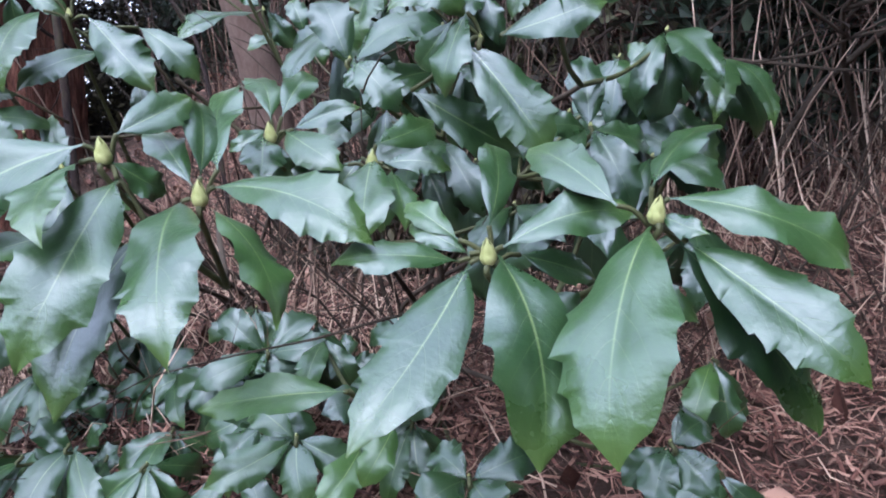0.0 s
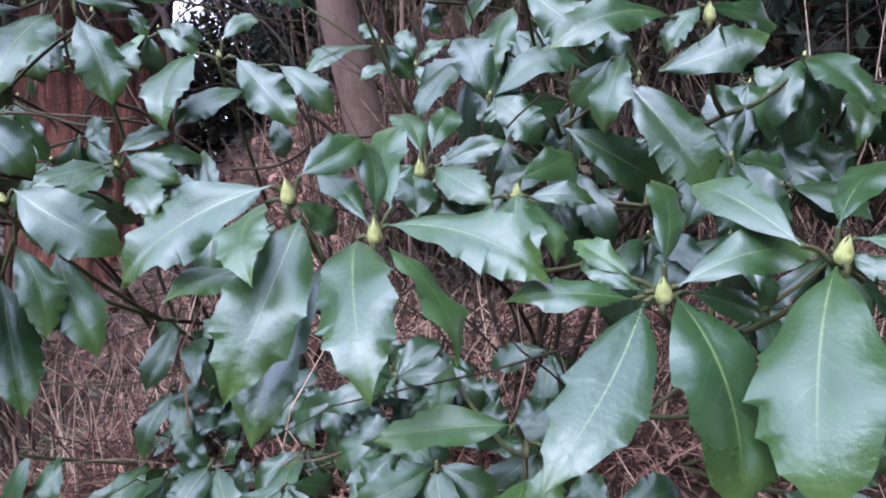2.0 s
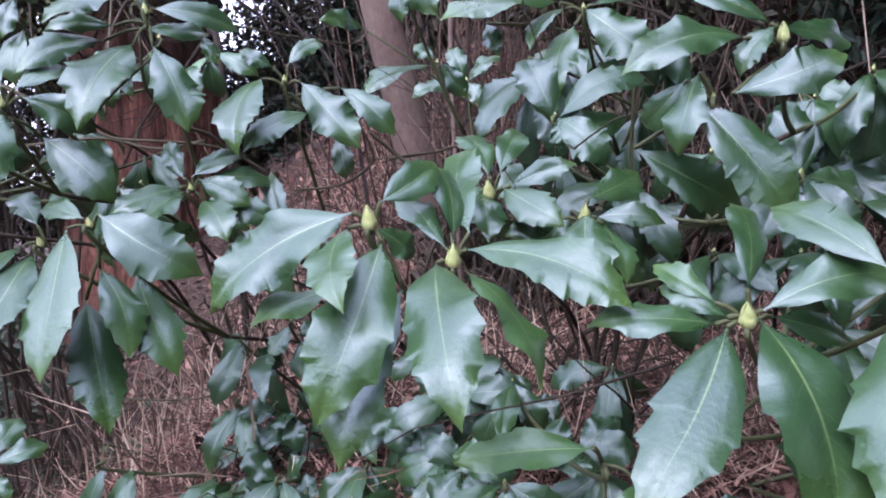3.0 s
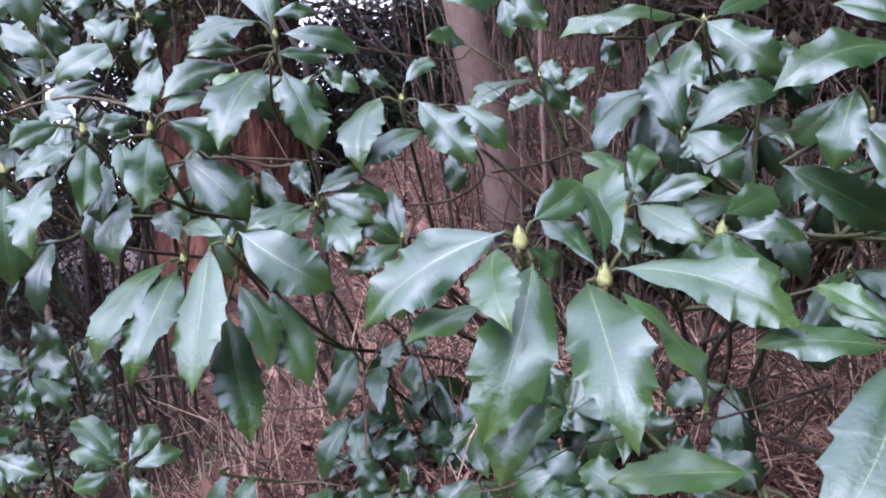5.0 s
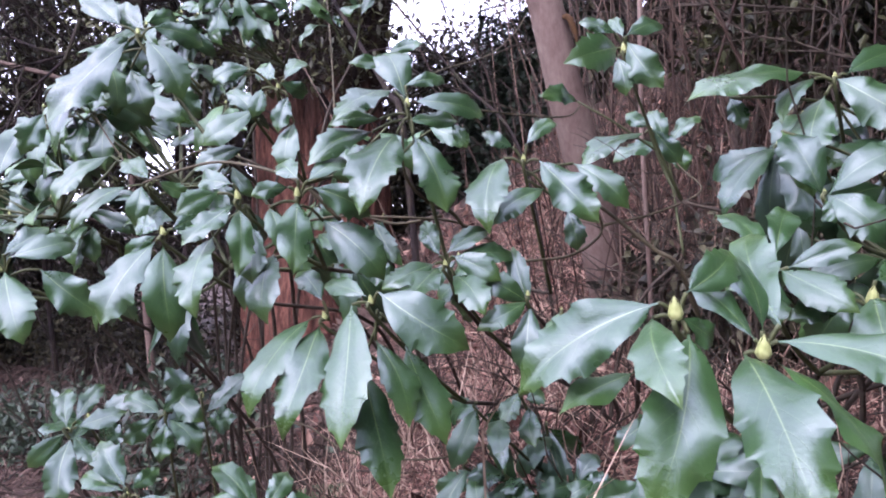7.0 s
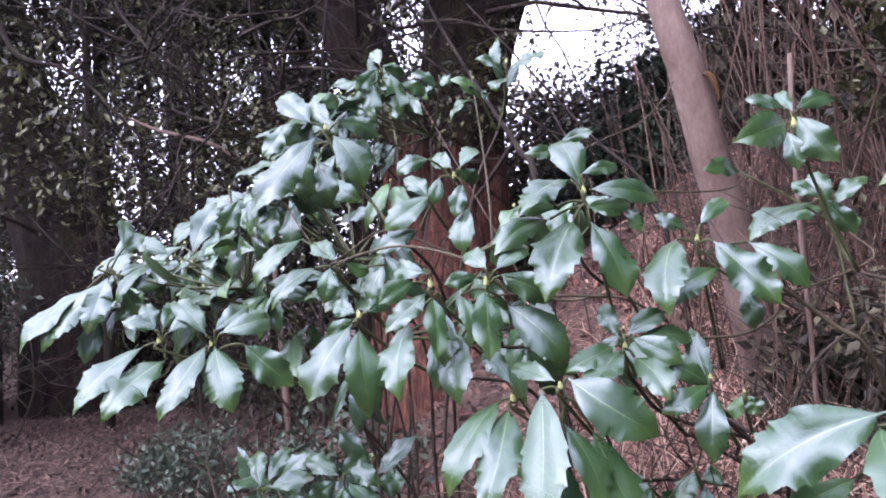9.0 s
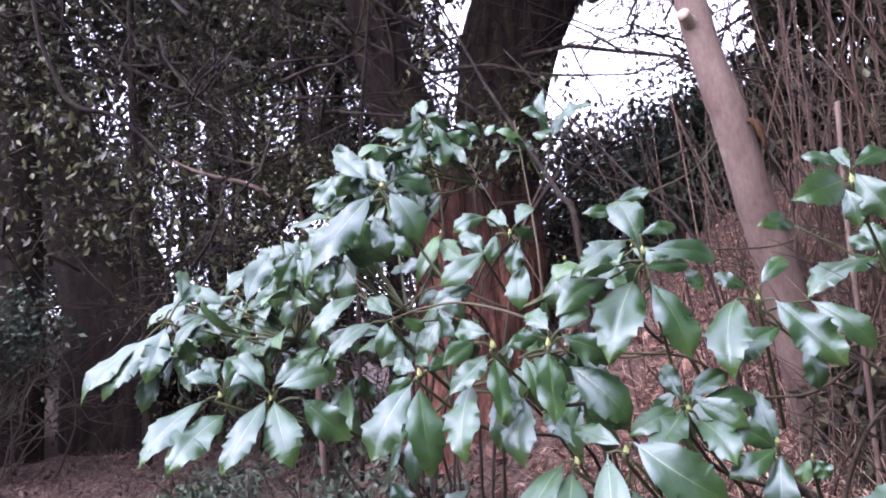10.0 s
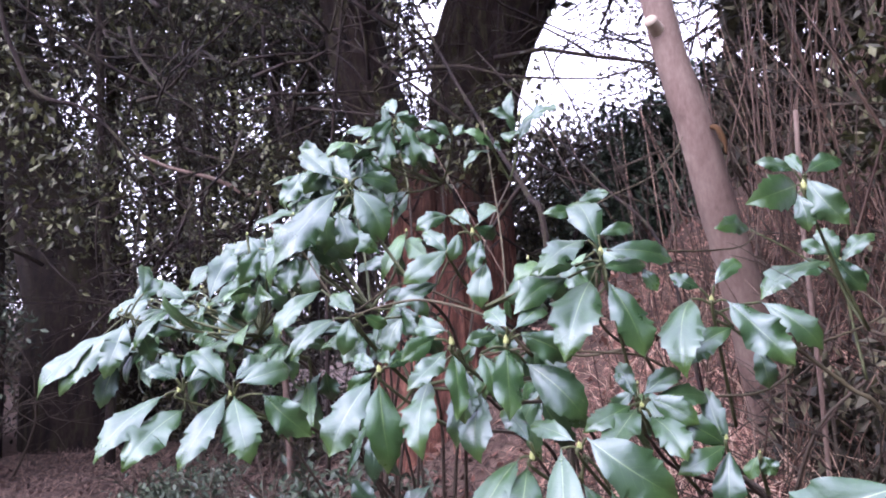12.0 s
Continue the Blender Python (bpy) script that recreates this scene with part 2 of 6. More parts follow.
def limb(name, pts, radii, material, parent, sides=10, rough=0.0, seed=0, label="", steps=5):
    line = spline(pts, steps)
    v, f = tube(line, lerp_list(radii, len(line)), sides, rough, seed)
    return part(name, as_mesh(name, v, f), material, parent, label)


def ground_height(x, y):
    """A shelf with a bank rising behind it; it falls to the path in front and to a hollow at negative x."""
    h = 0.86 + 0.12 * (y - 1.5)
    h += 0.62 * min(max(0.0, y - 2.45), 1.8)
    h -= 0.5 * max(0.0, 0.9 - y)
    h += 0.35 * min(max(0.0, x - 0.3), 2.0)
    h -= 0.55 * max(0.0, -x - 0.6) * min(1.15, max(0.3, 1 + 0.5 * (y - 1.3)))
    far = max(0.0, math.hypot(x, y - 2) - 5)
    h = 0.12 + (h - 0.12) * math.exp(-far * 0.06)
    h = 0.12 + 0.5 * ((h - 0.12) + math.sqrt((h - 0.12) ** 2 + 0.02))
    back = max(0.0, math.hypot(x + 2, y - 2) - 10)
    h += 2.0 * (1 - math.exp(-(back / 9) ** 2))
    near = math.exp(-far)
    return h + near * (0.05 * noise.noise((x * 1.7, y * 1.7, 0)) + 0.025 * noise.noise((x * 7, y * 7, 3)))


def leaf_cloud(name, centres, size, material, parent, seed, aspect=0.42, droop=0.4, label=""):
    """Many small folded leaves round the centres, in one mesh."""
    rng = np.random.default_rng(seed)
    c = np.asarray(centres, float)
    n = len(c)
    d = rng.normal(size=(n, 3))
    d[:, 2] -= droop
    d /= np.linalg.norm(d, axis=1)[:, None]
    s = np.cross(d, rng.normal(size=(n, 3)) * 0.5 + [0, 0, 1])
    s /= np.linalg.norm(s, axis=1)[:, None] + 1e-9
    nn = np.cross(s, d)
    ln = size * rng.uniform(0.55, 1.25, n)[:, None]
    w = ln * aspect * 0.5
    v = np.stack([c, c + d * ln * 0.45 + s * w + nn * w * 0.25, c + d * ln, c + d * ln * 0.45 - s * w + nn * w * 0.25], 1).reshape(-1, 3)
    k = np.arange(n)[:, None] * 4
    f = np.concatenate([k + [0, 1, 2], k + [0, 2, 3]], 0)
    me = bpy.data.meshes.new(name)
    me.from_pydata(v.tolist(), [], f.tolist())
    return part(name, me, material, parent, label)


# ---- ground ----
def build_ground():
    xs = np.concatenate([-np.geomspace(400, 7, 16), np.linspace(-6, 4, 126), np.geomspace(4.6, 400, 16)])
    ys = np.concatenate([-np.geomspace(400, 2, 14), np.linspace(-1.5, 7, 108), np.geomspace(7.6, 400, 16)])
    verts = [(x, y, ground_height(x, y)) for y in ys for x in xs]
    w = len(xs)
    faces = [(j * w + i, j * w + i + 1, (j + 1) * w + i + 1, (j + 1) * w + i) for j in range(len(ys) - 1) for i in range(w - 1)]
    g = part("ground", as_mesh("ground", verts, faces), MAT_SOIL, None)
    tagged(g, "dark brown leaf-mould bank rising behind the shrub", "ground", kind="structure")


build_ground()


GX, GY = np.linspace(-8, 3, 221), np.linspace(0, 5, 101)
GZ = np.array([[ground_height(x, y) for x in GX] for y in GY])


def heights(x, y):
    """The ground's height for arrays of places near the shrub."""
    i = np.clip(((x + 8) / 11 * 220), 0, 219.99)
    j = np.clip((y / 5 * 100), 0, 99.99)
    a, b = i.astype(int), j.astype(int)
    u, w = i - a, j - b
    return (GZ[b, a] * (1 - u) + GZ[b, a + 1] * u) * (1 - w) + (GZ[b + 1, a] * (1 - u) + GZ[b + 1, a + 1] * u) * w


def strips(name, n, area, length, width, material, label, category, seed, upright=0.0, lift=0.0):
    """Dry stalks and needles strewn over the ground: thin three-sided slivers with a kink."""
    rng = np.random.default_rng(seed)
    x0, x1, y0, y1 = area
    x = rng.uniform(x0, x1, n)
    y = y0 + (y1 - y0) * rng.uniform(0, 1, n) ** 1.4
    z = heights(x, y)
    ang = rng.uniform(0, 2 * math.pi, n)
    L = (length * rng.uniform(0.3, 1.3, n))[:, None]
    d = np.stack([np.cos(ang), np.sin(ang), rng.normal(0.05, 0.25, n) + np.abs(rng.normal(0, 1, n)) * upright + 0.3 * np.sin(ang)], 1)
    d /= np.linalg.norm(d, axis=1)[:, None]
    p = np.stack([x, y, z + 0.006 + rng.uniform(0, lift + 0.01, n)], 1)
    s = np.cross(d, [0.1, 0, 1.0])
    s /= np.linalg.norm(s, axis=1)[:, None] + 1e-9
    s *= (width * rng.uniform(0.5, 1.6, n))[:, None]
    h = np.cross(s, d)
    q = p + d * L * 0.5 + rng.normal(0, 0.1, (n, 3)) * L
    e = p + d * L
    v = np.stack([p - s, p + s, p + h, q - s, q + s, q + h, e], 1).reshape(-1, 3)
    k = np.arange(n)[:, None] * 7
    quads = np.concatenate([k + [0, 1, 4, 3], k + [1, 2, 5, 4], k + [2, 0, 3, 5]], 0).tolist()
    tris = np.concatenate([k + [3, 4, 6], k + [4, 5, 6], k + [5, 3, 6]], 0).tolist()
    ob = part(name, as_mesh(name, v.tolist(), quads + tris, False), material, None)
    return tagged(ob, label, category, kind="stuff")


strips("dry_litter", 9000, (-1.7, 1.9, 0.6, 3.7), 0.13, 0.0012, MAT_STRAW, "tangled pale dry straw and twigs on the bank", "litter", 3, 0.35, 0.05)
strips("needle_litter", 54000, (-1.8, 2.0, 0.6, 4.0), 0.06, 0.0011, MAT_LITTER, "reddish brown fallen needles covering the bank", "litter", 4, 0.12, 0.03)
strips("dry_grass", 3000, (-1.2, 1.9, 0.9, 3.4), 0.26, 0.0014, MAT_STRAW, "standing dry grass blades on the bank", "grass", 5, 2.2, 0.02)


strips("bark_litter", 24000, (-1.7, 1.9, 0.75, 2.3), 0.045, 0.0022, MAT_LITTER, "pinkish brown shreds of bark and leaf on the bank", "litter", 7, 0.2, 0.03)
strips("shaded_litter", 16000, (-1.3, 1.4, 2.1, 3.9), 0.07, 0.0022, MAT_LITTER, "brown leaf shreds and stalks on the upper bank", "litter", 10, 0.4, 0.05)
strips("woodland_litter", 24000, (-7.5, -1.7, 0.8, 5.0), 0.12, 0.003, MAT_LITTER_SHADED, "brown leaf litter coloured darker for the shade of the hollow", "litter", 6, 0.1, 0.03)


def fallen_leaves(n, area, size, seed, material, label):
    rng = np.random.default_rng(seed)
    c = []
    for i in range(n):
        x, y = rng.uniform(area[0], area[1]), rng.uniform(area[2], area[3])
        c.append((x, y, ground_height(x, y) + rng.uniform(0.005, 0.04)))
    ob = leaf_cloud("fallen_leaves", c, size, material, None, seed, 0.5, 0.0)
    tagged(ob, label, "fallen leaves", kind="stuff")


fallen_leaves(2400, (-1.7, 2.4, 0.6, 4.6), 0.06, 8, MAT_LITTER, "curled brown fallen leaves scattered on the bank")
fallen_leaves(900, (-2.7, -0.9, 1.9, 4.2), 0.085, 11, MAT_LITTER, "large reddish brown fallen leaves at the foot of the old tree")
fallen_leaves(4200, (-7.0, -1.7, 0.6, 4.6), 0.06, 9, MAT_LITTER_SHADED, "fallen leaves coloured darker for the shade of the hollow")


# ---- trees ----
def forked_tree():
    big = tagged(empty("forked_tree", (-2.6, 4.6, 0.7)), "large old tree with flaking red-brown bark and a forked trunk", "tree")
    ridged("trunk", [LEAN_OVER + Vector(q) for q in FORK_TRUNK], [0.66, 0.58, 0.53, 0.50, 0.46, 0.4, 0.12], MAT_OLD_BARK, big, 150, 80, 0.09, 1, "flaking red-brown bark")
    ridged("stem", [LEAN_OVER + Vector(q) for q in FORK_RIGHT], [0.2, 0.31, 0.33, 0.37, 0.41, 0.42], MAT_OLD_BARK, big, 100, 70, 0.10, 2, "dark bark")
    ridged("stem", FORK_LEFT, [0.15, 0.26, 0.24, 0.23, 0.22, 0.2], MAT_OLD_BARK, big, 70, 60, 0.10, 3, "dark bark")
    return big


def ridged(name, pts, radii, material, parent, sides, rings, ridge, seed, label=""):
    """A trunk whose bark stands in long broken vertical ridges."""
    line = spline(pts, max(2, rings // (len(pts) - 1)))
    rr = lerp_list(radii, len(line))
    verts, faces = [], []
    n = len(line)
    for i, p in enumerate(line):
        for k in range(sides):
            a = 2 * math.pi * k / sides
            c, s = math.cos(a), math.sin(a)
            z = p.z * 1.6 + seed * 9
            f = noise.noise((c * 7, s * 7, z)) + 0.7 * noise.noise((c * 17, s * 17, z * 1.7)) + 0.4 * noise.noise((c * 31, s * 31, z * 4))
            big = noise.noise((c * 1.3, s * 1.3, z * 0.5))
            r = rr[i] * (1 + ridge * (0.8 * f - 0.3 * abs(f)) + 0.12 * big)
            verts.append((p.x + c * r, p.y + s * r, p.z))
    for i in range(n - 1):
        for k in range(sides):
            a, b = i * sides + k, i * sides + (k + 1) % sides
            faces.append((a, b, b + sides, a + sides))
    return part(name, as_mesh(name, verts, faces), material, parent, label)


LEAN_OVER = Vector((-0.14, -0.09, 0.0))
FORK_TRUNK = [(-2.5, 4.2, -0.1), (-2.53, 4.23, 0.72), (-2.56, 4.28, 1.22), (-2.56, 4.27, 1.72), (-2.54, 4.24, 2.13), (-2.53, 4.2, 2.49), (-2.5, 4.2, 3.0)]
FORK_RIGHT = [(-2.52, 4.28, 1.4), (-2.45, 4.26, 2.3), (-2.35, 4.22, 3.01), (-2.22, 4.22, 3.5), (-2.03, 4.25, 3.99), (-1.75, 4.3, 5.0)]
FORK_LEFT = [(-2.6, 4.2, 1.5), (-2.8, 4.03, 2.3), (-3.02, 3.87, 2.73), (-3.18, 3.72, 3.21), (-3.26, 3.6, 3.81), (-3.3, 3.5, 5.0)]
BIG = forked_tree()


def leaning_tree():
    t = tagged(empty("leaning_tree", (-0.44, 2.2, 1.0)), "slender leaning tree with smooth tan bark and a pale cut stub", "tree")
    limb("trunk", [(-0.40, 2.26, 0.7), (-0.465, 2.16, 1.02), (-0.502, 2.09, 1.29), (-0.539, 2.025, 1.52), (-0.58, 1.964, 1.73), (-0.625, 1.93, 1.97), (-0.687, 1.93, 2.22), (-0.734, 1.95, 2.49), (-0.76, 1.97, 2.8), (-0.83, 2.0, 3.5)],
         [0.085, 0.072, 0.065, 0.059, 0.055, 0.052, 0.049, 0.047, 0.047, 0.047], MAT_SMOOTH, t, 22, 0.07, 5, "", 8)
    limb("cut_stub", [(-0.70, 1.93, 2.27), (-0.72, 1.87, 2.29), (-0.725, 1.845, 2.30)], [0.024, 0.022, 0.021], MAT_CUT, t, 12, 0.1, 3, "pale sawn branch stub")
    limb("branch", [(-0.72, 1.95, 2.47), (-0.55, 2.02, 2.44), (-0.38, 2.1, 2.43), (-0.2, 2.2, 2.5)], [0.016, 0.013, 0.011, 0.008], MAT_DARKBARK, t, 8, 0.1, 4)
    limb("moss_tuft", [(-0.575, 1.9, 1.95), (-0.555, 1.89, 1.94), (-0.54, 1.89, 1.90), (-0.535, 1.89, 1.86)], [0.006, 0.010, 0.008, 0.003], MAT_MOSS, t, 9, 0.5, 8, "orange-brown moss tuft")
    return t


LEAN = leaning_tree()


def side_trunk():
    t = tagged(empty("bark_trunk", (0.79, 2.5, 1.0)), "narrow red-brown bark trunk standing among dry stalks", "tree")
    ridged("trunk", [(0.80, 2.5, 0.8), (0.79, 2.45, 1.4), (0.78, 2.42, 1.85), (0.78, 2.4, 2.6), (0.8, 2.4, 4.2)], [0.11, 0.09, 0.08, 0.08, 0.075], MAT_CEDAR, t, 40, 40, 0.10, 9)


side_trunk()


LANE = ((-0.25, -0.1, 1.25), (-0.67, 0.725, 0.155))
LATTICE = np.random.default_rng(99).uniform(-1, 1, (32, 32, 32))


def soft_noise(p):
    """Smooth value noise for an array of places."""
    i = np.floor(p).astype(int)
    f = p - i
    f = f * f * (3 - 2 * f)
    out = 0.0
    for a in (0, 1):
        for b in (0, 1):
            for c in (0, 1):
                w = (f[:, 0] if a else 1 - f[:, 0]) * (f[:, 1] if b else 1 - f[:, 1]) * (f[:, 2] if c else 1 - f[:, 2])
                out = out + w * LATTICE[(i[:, 0] + a) % 32, (i[:, 1] + b) % 32, (i[:, 2] + c) % 32]
    return out


def cloud_points(n, box, seed, freq, keep, mound=False, lane=None):
    """Points in a box, thinned to clumps with gaps; a mound is rounded off towards its box's sides."""
    rng = np.random.default_rng(seed)
    lo, hi = np.array(box[0]), np.array(box[1])
    out = []
    while sum(len(o) for o in out) < n:
        p = rng.uniform(lo, hi, (n, 3))
        v = 0.8 * soft_noise(p * freq * 1.6 + seed) + 0.45 * soft_noise(p * freq * 4.5 + seed)
        ok = v > keep + rng.normal(0, 0.06, n)
        if mound:
            q = (p - lo) / (hi - lo) * 2 - 1
            q[:, 2] = (q[:, 2] + 1) * 0.65 - 0.3
            ok &= (q ** 2).sum(1) + 0.6 * v < 0.85
        if lane:
            # a lane through the wood stays open to the sky
            a, d = np.array(lane[0]), np.array(lane[1]) / np.linalg.norm(lane[1])
            along = (p - a) @ d
            off = np.linalg.norm(p - a - along[:, None] * d, axis=1)
            ok &= off > 0.045 * along * (1 + 0.5 * soft_noise(p * 3.0)) + rng.normal(0, 0.06, n)
        out.append(p[ok])
    return np.concatenate(out)[:n]


def twig_spray(start, way, length, radius, depth, rng, v, f):
    """A bare branching twig, added to the lists."""
    pts, d = [Vector(start)], Vector(way).normalized()
    n = 5
    for i in range(n):
        d = (d + Vector([rng.gauss(0, 0.16) for _ in range(3)])).normalized()
        pts.append(pts[-1] + d * length / n)
    tube(pts, [radius * (1 - 0.75 * i / n) for i in range(n + 1)], 4, 0, 0, v, f)
    if depth:
        for k in range(rng.randint(3, 5)):
            i = rng.randint(1, n)
            q = (d + Vector([rng.gauss(0, 0.65) for _ in range(3)])).normalized()
            twig_spray(pts[i], q, length * rng.uniform(0.4, 0.7), radius * 0.5, depth - 1, rng, v, f)


def wood_tree(name, label, stems, box, n, size, seed, keep=0.0, freq=0.55, material=MAT_CROWN, twigs=12):
    """A background tree: stems, bare twigs and a crown of many leaves with gaps."""
    t = tagged(empty(name, stems[0][0][0]), label, "tree")
    for i, (pts, radii) in enumerate(stems):
        if radii[0] > 0.2:
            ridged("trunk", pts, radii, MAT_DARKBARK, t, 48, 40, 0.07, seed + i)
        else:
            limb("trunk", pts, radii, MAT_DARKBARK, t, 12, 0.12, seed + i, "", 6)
    rng = random.Random(seed)
    v, f = [], []
    (x0, y0, z0), (x1, y1, z1) = box
    for i in range(twigs):
        s = (rng.uniform(x0, x1), rng.uniform(y0, y1), rng.uniform(z0, z1))
        twig_spray(s, (rng.gauss(0, 1), rng.gauss(0, 0.5), rng.gauss(0.1, 0.5)), rng.uniform(0.7, 1.7), rng.uniform(0.008, 0.02), 2, rng, v, f)
    if v:
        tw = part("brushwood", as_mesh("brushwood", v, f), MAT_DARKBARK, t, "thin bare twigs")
        tw["kind"] = "stuff"
    c = leaf_cloud("crown", cloud_points(n, box, seed, freq, keep, lane=LANE), size, material, t, seed, 0.45, 0.5, "dense dark evergreen leaves with sky gaps")
    c["kind"] = "stuff"
    return t


def shade_crown(tree, box, n, size, seed, keep):
    # an added mass of leaves that keeps sky light off what lies below
    c = leaf_cloud("crown", cloud_points(n, box, seed, 0.6, keep), size, MAT_CROWN, tree, seed, 0.45, 0.5, "leafy crown added to cast shade")
    c["kind"] = "stuff"


shade_crown(BIG, ((-9.0, 2.0, 4.7), (-0.4, 6.5, 7.0)), 20000, 0.18, 41, -0.1)
shade_crown(LEAN, ((0.2, 1.5, 3.4), (4.5, 5.0, 5.6)), 20000, 0.17, 42, -0.15)


wood_tree("woodland_tree", "dark evergreen tree with a thick leaning trunk",
          [([(-7.75, 4.65, 0.0), (-7.79, 4.58, 1.88), (-8.0, 4.35, 2.68), (-8.3, 4.0, 3.61), (-8.5, 3.75, 4.61), (-8.7, 3.4, 6.6)], [0.66, 0.6, 0.56, 0.53, 0.5, 0.45])],
          ((-14.0, 6.0, 1.0), (-6.6, 9.0, 9.5)), 34000, 0.13, 21, 0.06, 0.75)
wood_tree("woodland_tree", "dark evergreen tree at the edge of the hollow",
          [([(-7.8, 3.45, 0.0), (-7.75, 3.4, 1.5), (-7.68, 3.3, 2.8), (-7.64, 3.1, 4.0), (-7.6, 2.9, 6.0)], [0.3, 0.27, 0.25, 0.24, 0.22])],
          ((-13, 2.0, 0.8), (-8.8, 7.0, 8.0)), 26000, 0.12, 22, 0.0, 0.75)
wood_tree("woodland_tree", "many-stemmed evergreen tree with thin straight trunks",
          [([(x, y, 0.0), (x + 0.09, y - 0.2, 1.6), (x + 0.18, y - 0.37, 3.4), (x + 0.3, y - 0.6, 6.5)], [r, r * 0.95, r * 0.85, r * 0.7])
           for x, y, r in ((-8.45, 5.55, 0.10), (-7.6, 6.0, 0.13), (-7.35, 6.15, 0.06), (-6.6, 6.6, 0.09), (-6.2, 6.85, 0.07), (-7.05, 6.3, 0.05), (-8.0, 5.8, 0.05))],
          ((-11.0, 8.5, 0.8), (-6.2, 11.0, 9.5)), 32000, 0.14, 23, 0.06, 0.75)
wood_tree("woodland_tree", "evergreen tree with spreading leafy branches before the woodland",
          [([(-5.2, 6.6, 0.1), (-5.25, 6.6, 2.0), (-5.3, 6.5, 3.5), (-5.4, 6.4, 6.0)], [0.12, 0.11, 0.1, 0.08])],
          ((-8.4, 5.2, 2.3), (-5.0, 7.4, 7.5)), 21000, 0.12, 24, 0.04, 0.7, MAT_CROWN, 30)
wood_tree("woodland_tree", "bare-branched tree against the sky on the bank top",
          [([(-1.2, 6.8, 1.2), (-1.3, 6.7, 2.6), (-1.5, 6.6, 4.0), (-1.8, 6.5, 6.0)], [0.09, 0.07, 0.06, 0.04])],
          ((-2.6, 6.0, 2.8), (1.0, 8.0, 6.5)), 9000, 0.07, 25, 0.05, 0.8, MAT_CROWN, 130)
wood_tree("woodland_tree", "evergreen tree on top of the bank",
          [([(1.5, 6.5, 1.2), (1.5, 6.4, 2.6), (1.4, 6.3, 4.0), (1.3, 6.2, 6.0)], [0.14, 0.12, 0.11, 0.09])],
          ((0.6, 4.8, 1.8), (5.5, 8.5, 7.0)), 40000, 0.13, 26, -0.15)
wood_tree("woodland_tree", "distant evergreen thicket behind the bank",
          [([(-2.0, 11.5, 0.6), (-2.0, 11.4, 2.0), (-2.1, 11.3, 4.0)], [0.14, 0.12, 0.1])],
          ((-5.0, 9.5, 0.8), (6.0, 13.5, 4.8)), 90000, 0.16, 27, -0.55)


wood_tree("woodland_tree", "sparse twiggy tree leaning over the hollow",
          [([(-6.2, 3.9, 0.1), (-6.15, 3.8, 1.5), (-6.1, 3.6, 3.0), (-6.0, 3.4, 5.0)], [0.05, 0.045, 0.04, 0.03])],
          ((-7.4, 2.4, 2.0), (-3.6, 4.6, 5.2)), 7000, 0.085, 28, 0.1, 0.8, MAT_OLIVE, 70)
wood_tree("sapling", "thin leafy sapling before the forked trunk",
          [([(-2.9, 3.0, 0.5), (-2.92, 3.0, 1.6), (-2.85, 2.95, 2.6), (-2.7, 2.9, 3.8)], [0.014, 0.012, 0.01, 0.006])],
          ((-3.7, 2.8, 2.2), (-1.6, 3.5, 4.4)), 5200, 0.055, 29, 0.08, 1.1, MAT_OLIVE, 60)
wood_tree("sapling", "thin twiggy sapling with small olive leaves in the hollow",
          [([(-4.6, 3.6, 0.2), (-4.62, 3.5, 1.4), (-4.5, 3.4, 2.6), (-4.4, 3.3, 4.0)], [0.018, 0.015, 0.012, 0.008])],
          ((-5.4, 2.9, 1.3), (-3.3, 4.1, 4.3)), 3600, 0.06, 30, 0.1, 1.0, MAT_OLIVE, 40)
# trees added out of view to block low sky light and darken reflections
for k, (x, y) in enumerate(((-9.0, -5.0), (-3.5, -6.5), (2.0, -6.5), (7.0, -4.5), (8.0, 1.5), (-10.0, 0.0))):
    wood_tree("woodland_tree", "unseen low dark evergreen tree added to limit the light",
              [([(x, y, 0.1), (x + 0.1, y, 1.2), (x, y - 0.1, 2.2), (x + 0.2, y, 3.0)], [0.18, 0.16, 0.14, 0.1])],
              ((x - 3.0, y - 2.0, 0.5), (x + 3.0, y + 1.5, (2.4, 2.6, 3.0, 3.6, 4.5, 3.2)[k])), 9000, 0.32, 51 + k, -0.25, 0.6, MAT_CROWN, 0)
wood_tree("woodland_tree", "dark evergreen thicket beyond the hollow",
          [([(-17.0, 5.0, 0.1), (-17.0, 5.0, 1.6), (-17.1, 5.1, 3.0), (-17.1, 5.1, 4.5)], [0.16, 0.14, 0.12, 0.08])],
          ((-21.0, 0.0, -0.1), (-14.0, 9.0, 4.5)), 34000, 0.26, 63, -0.5, 0.6, MAT_CROWN, 0)
# added out of view: blocks sky light from the right-hand leaves and bank
SHADE = wood_tree("woodland_tree", "unseen broad evergreen tree added to shade the shrub",
          [([(3.2, -0.5, 0.3), (3.2, -0.5, 2.0), (3.1, -0.4, 3.5), (3.0, -0.4, 5.0)], [0.16, 0.14, 0.12, 0.1])],
          ((1.0, -2.0, 2.5), (5.0, 1.5, 5.5)), 18000, 0.2, 62, -0.25, 0.6, MAT_CROWN, 0)
shade_crown(SHADE, ((0.4, -0.3, 2.1), (2.4, 0.8, 2.8)), 7000, 0.1, 46, -0.2)
shade_crown(SHADE, ((0.0, 0.75, 2.3), (2.4, 2.0, 3.1)), 12000, 0.1, 43, -0.2)
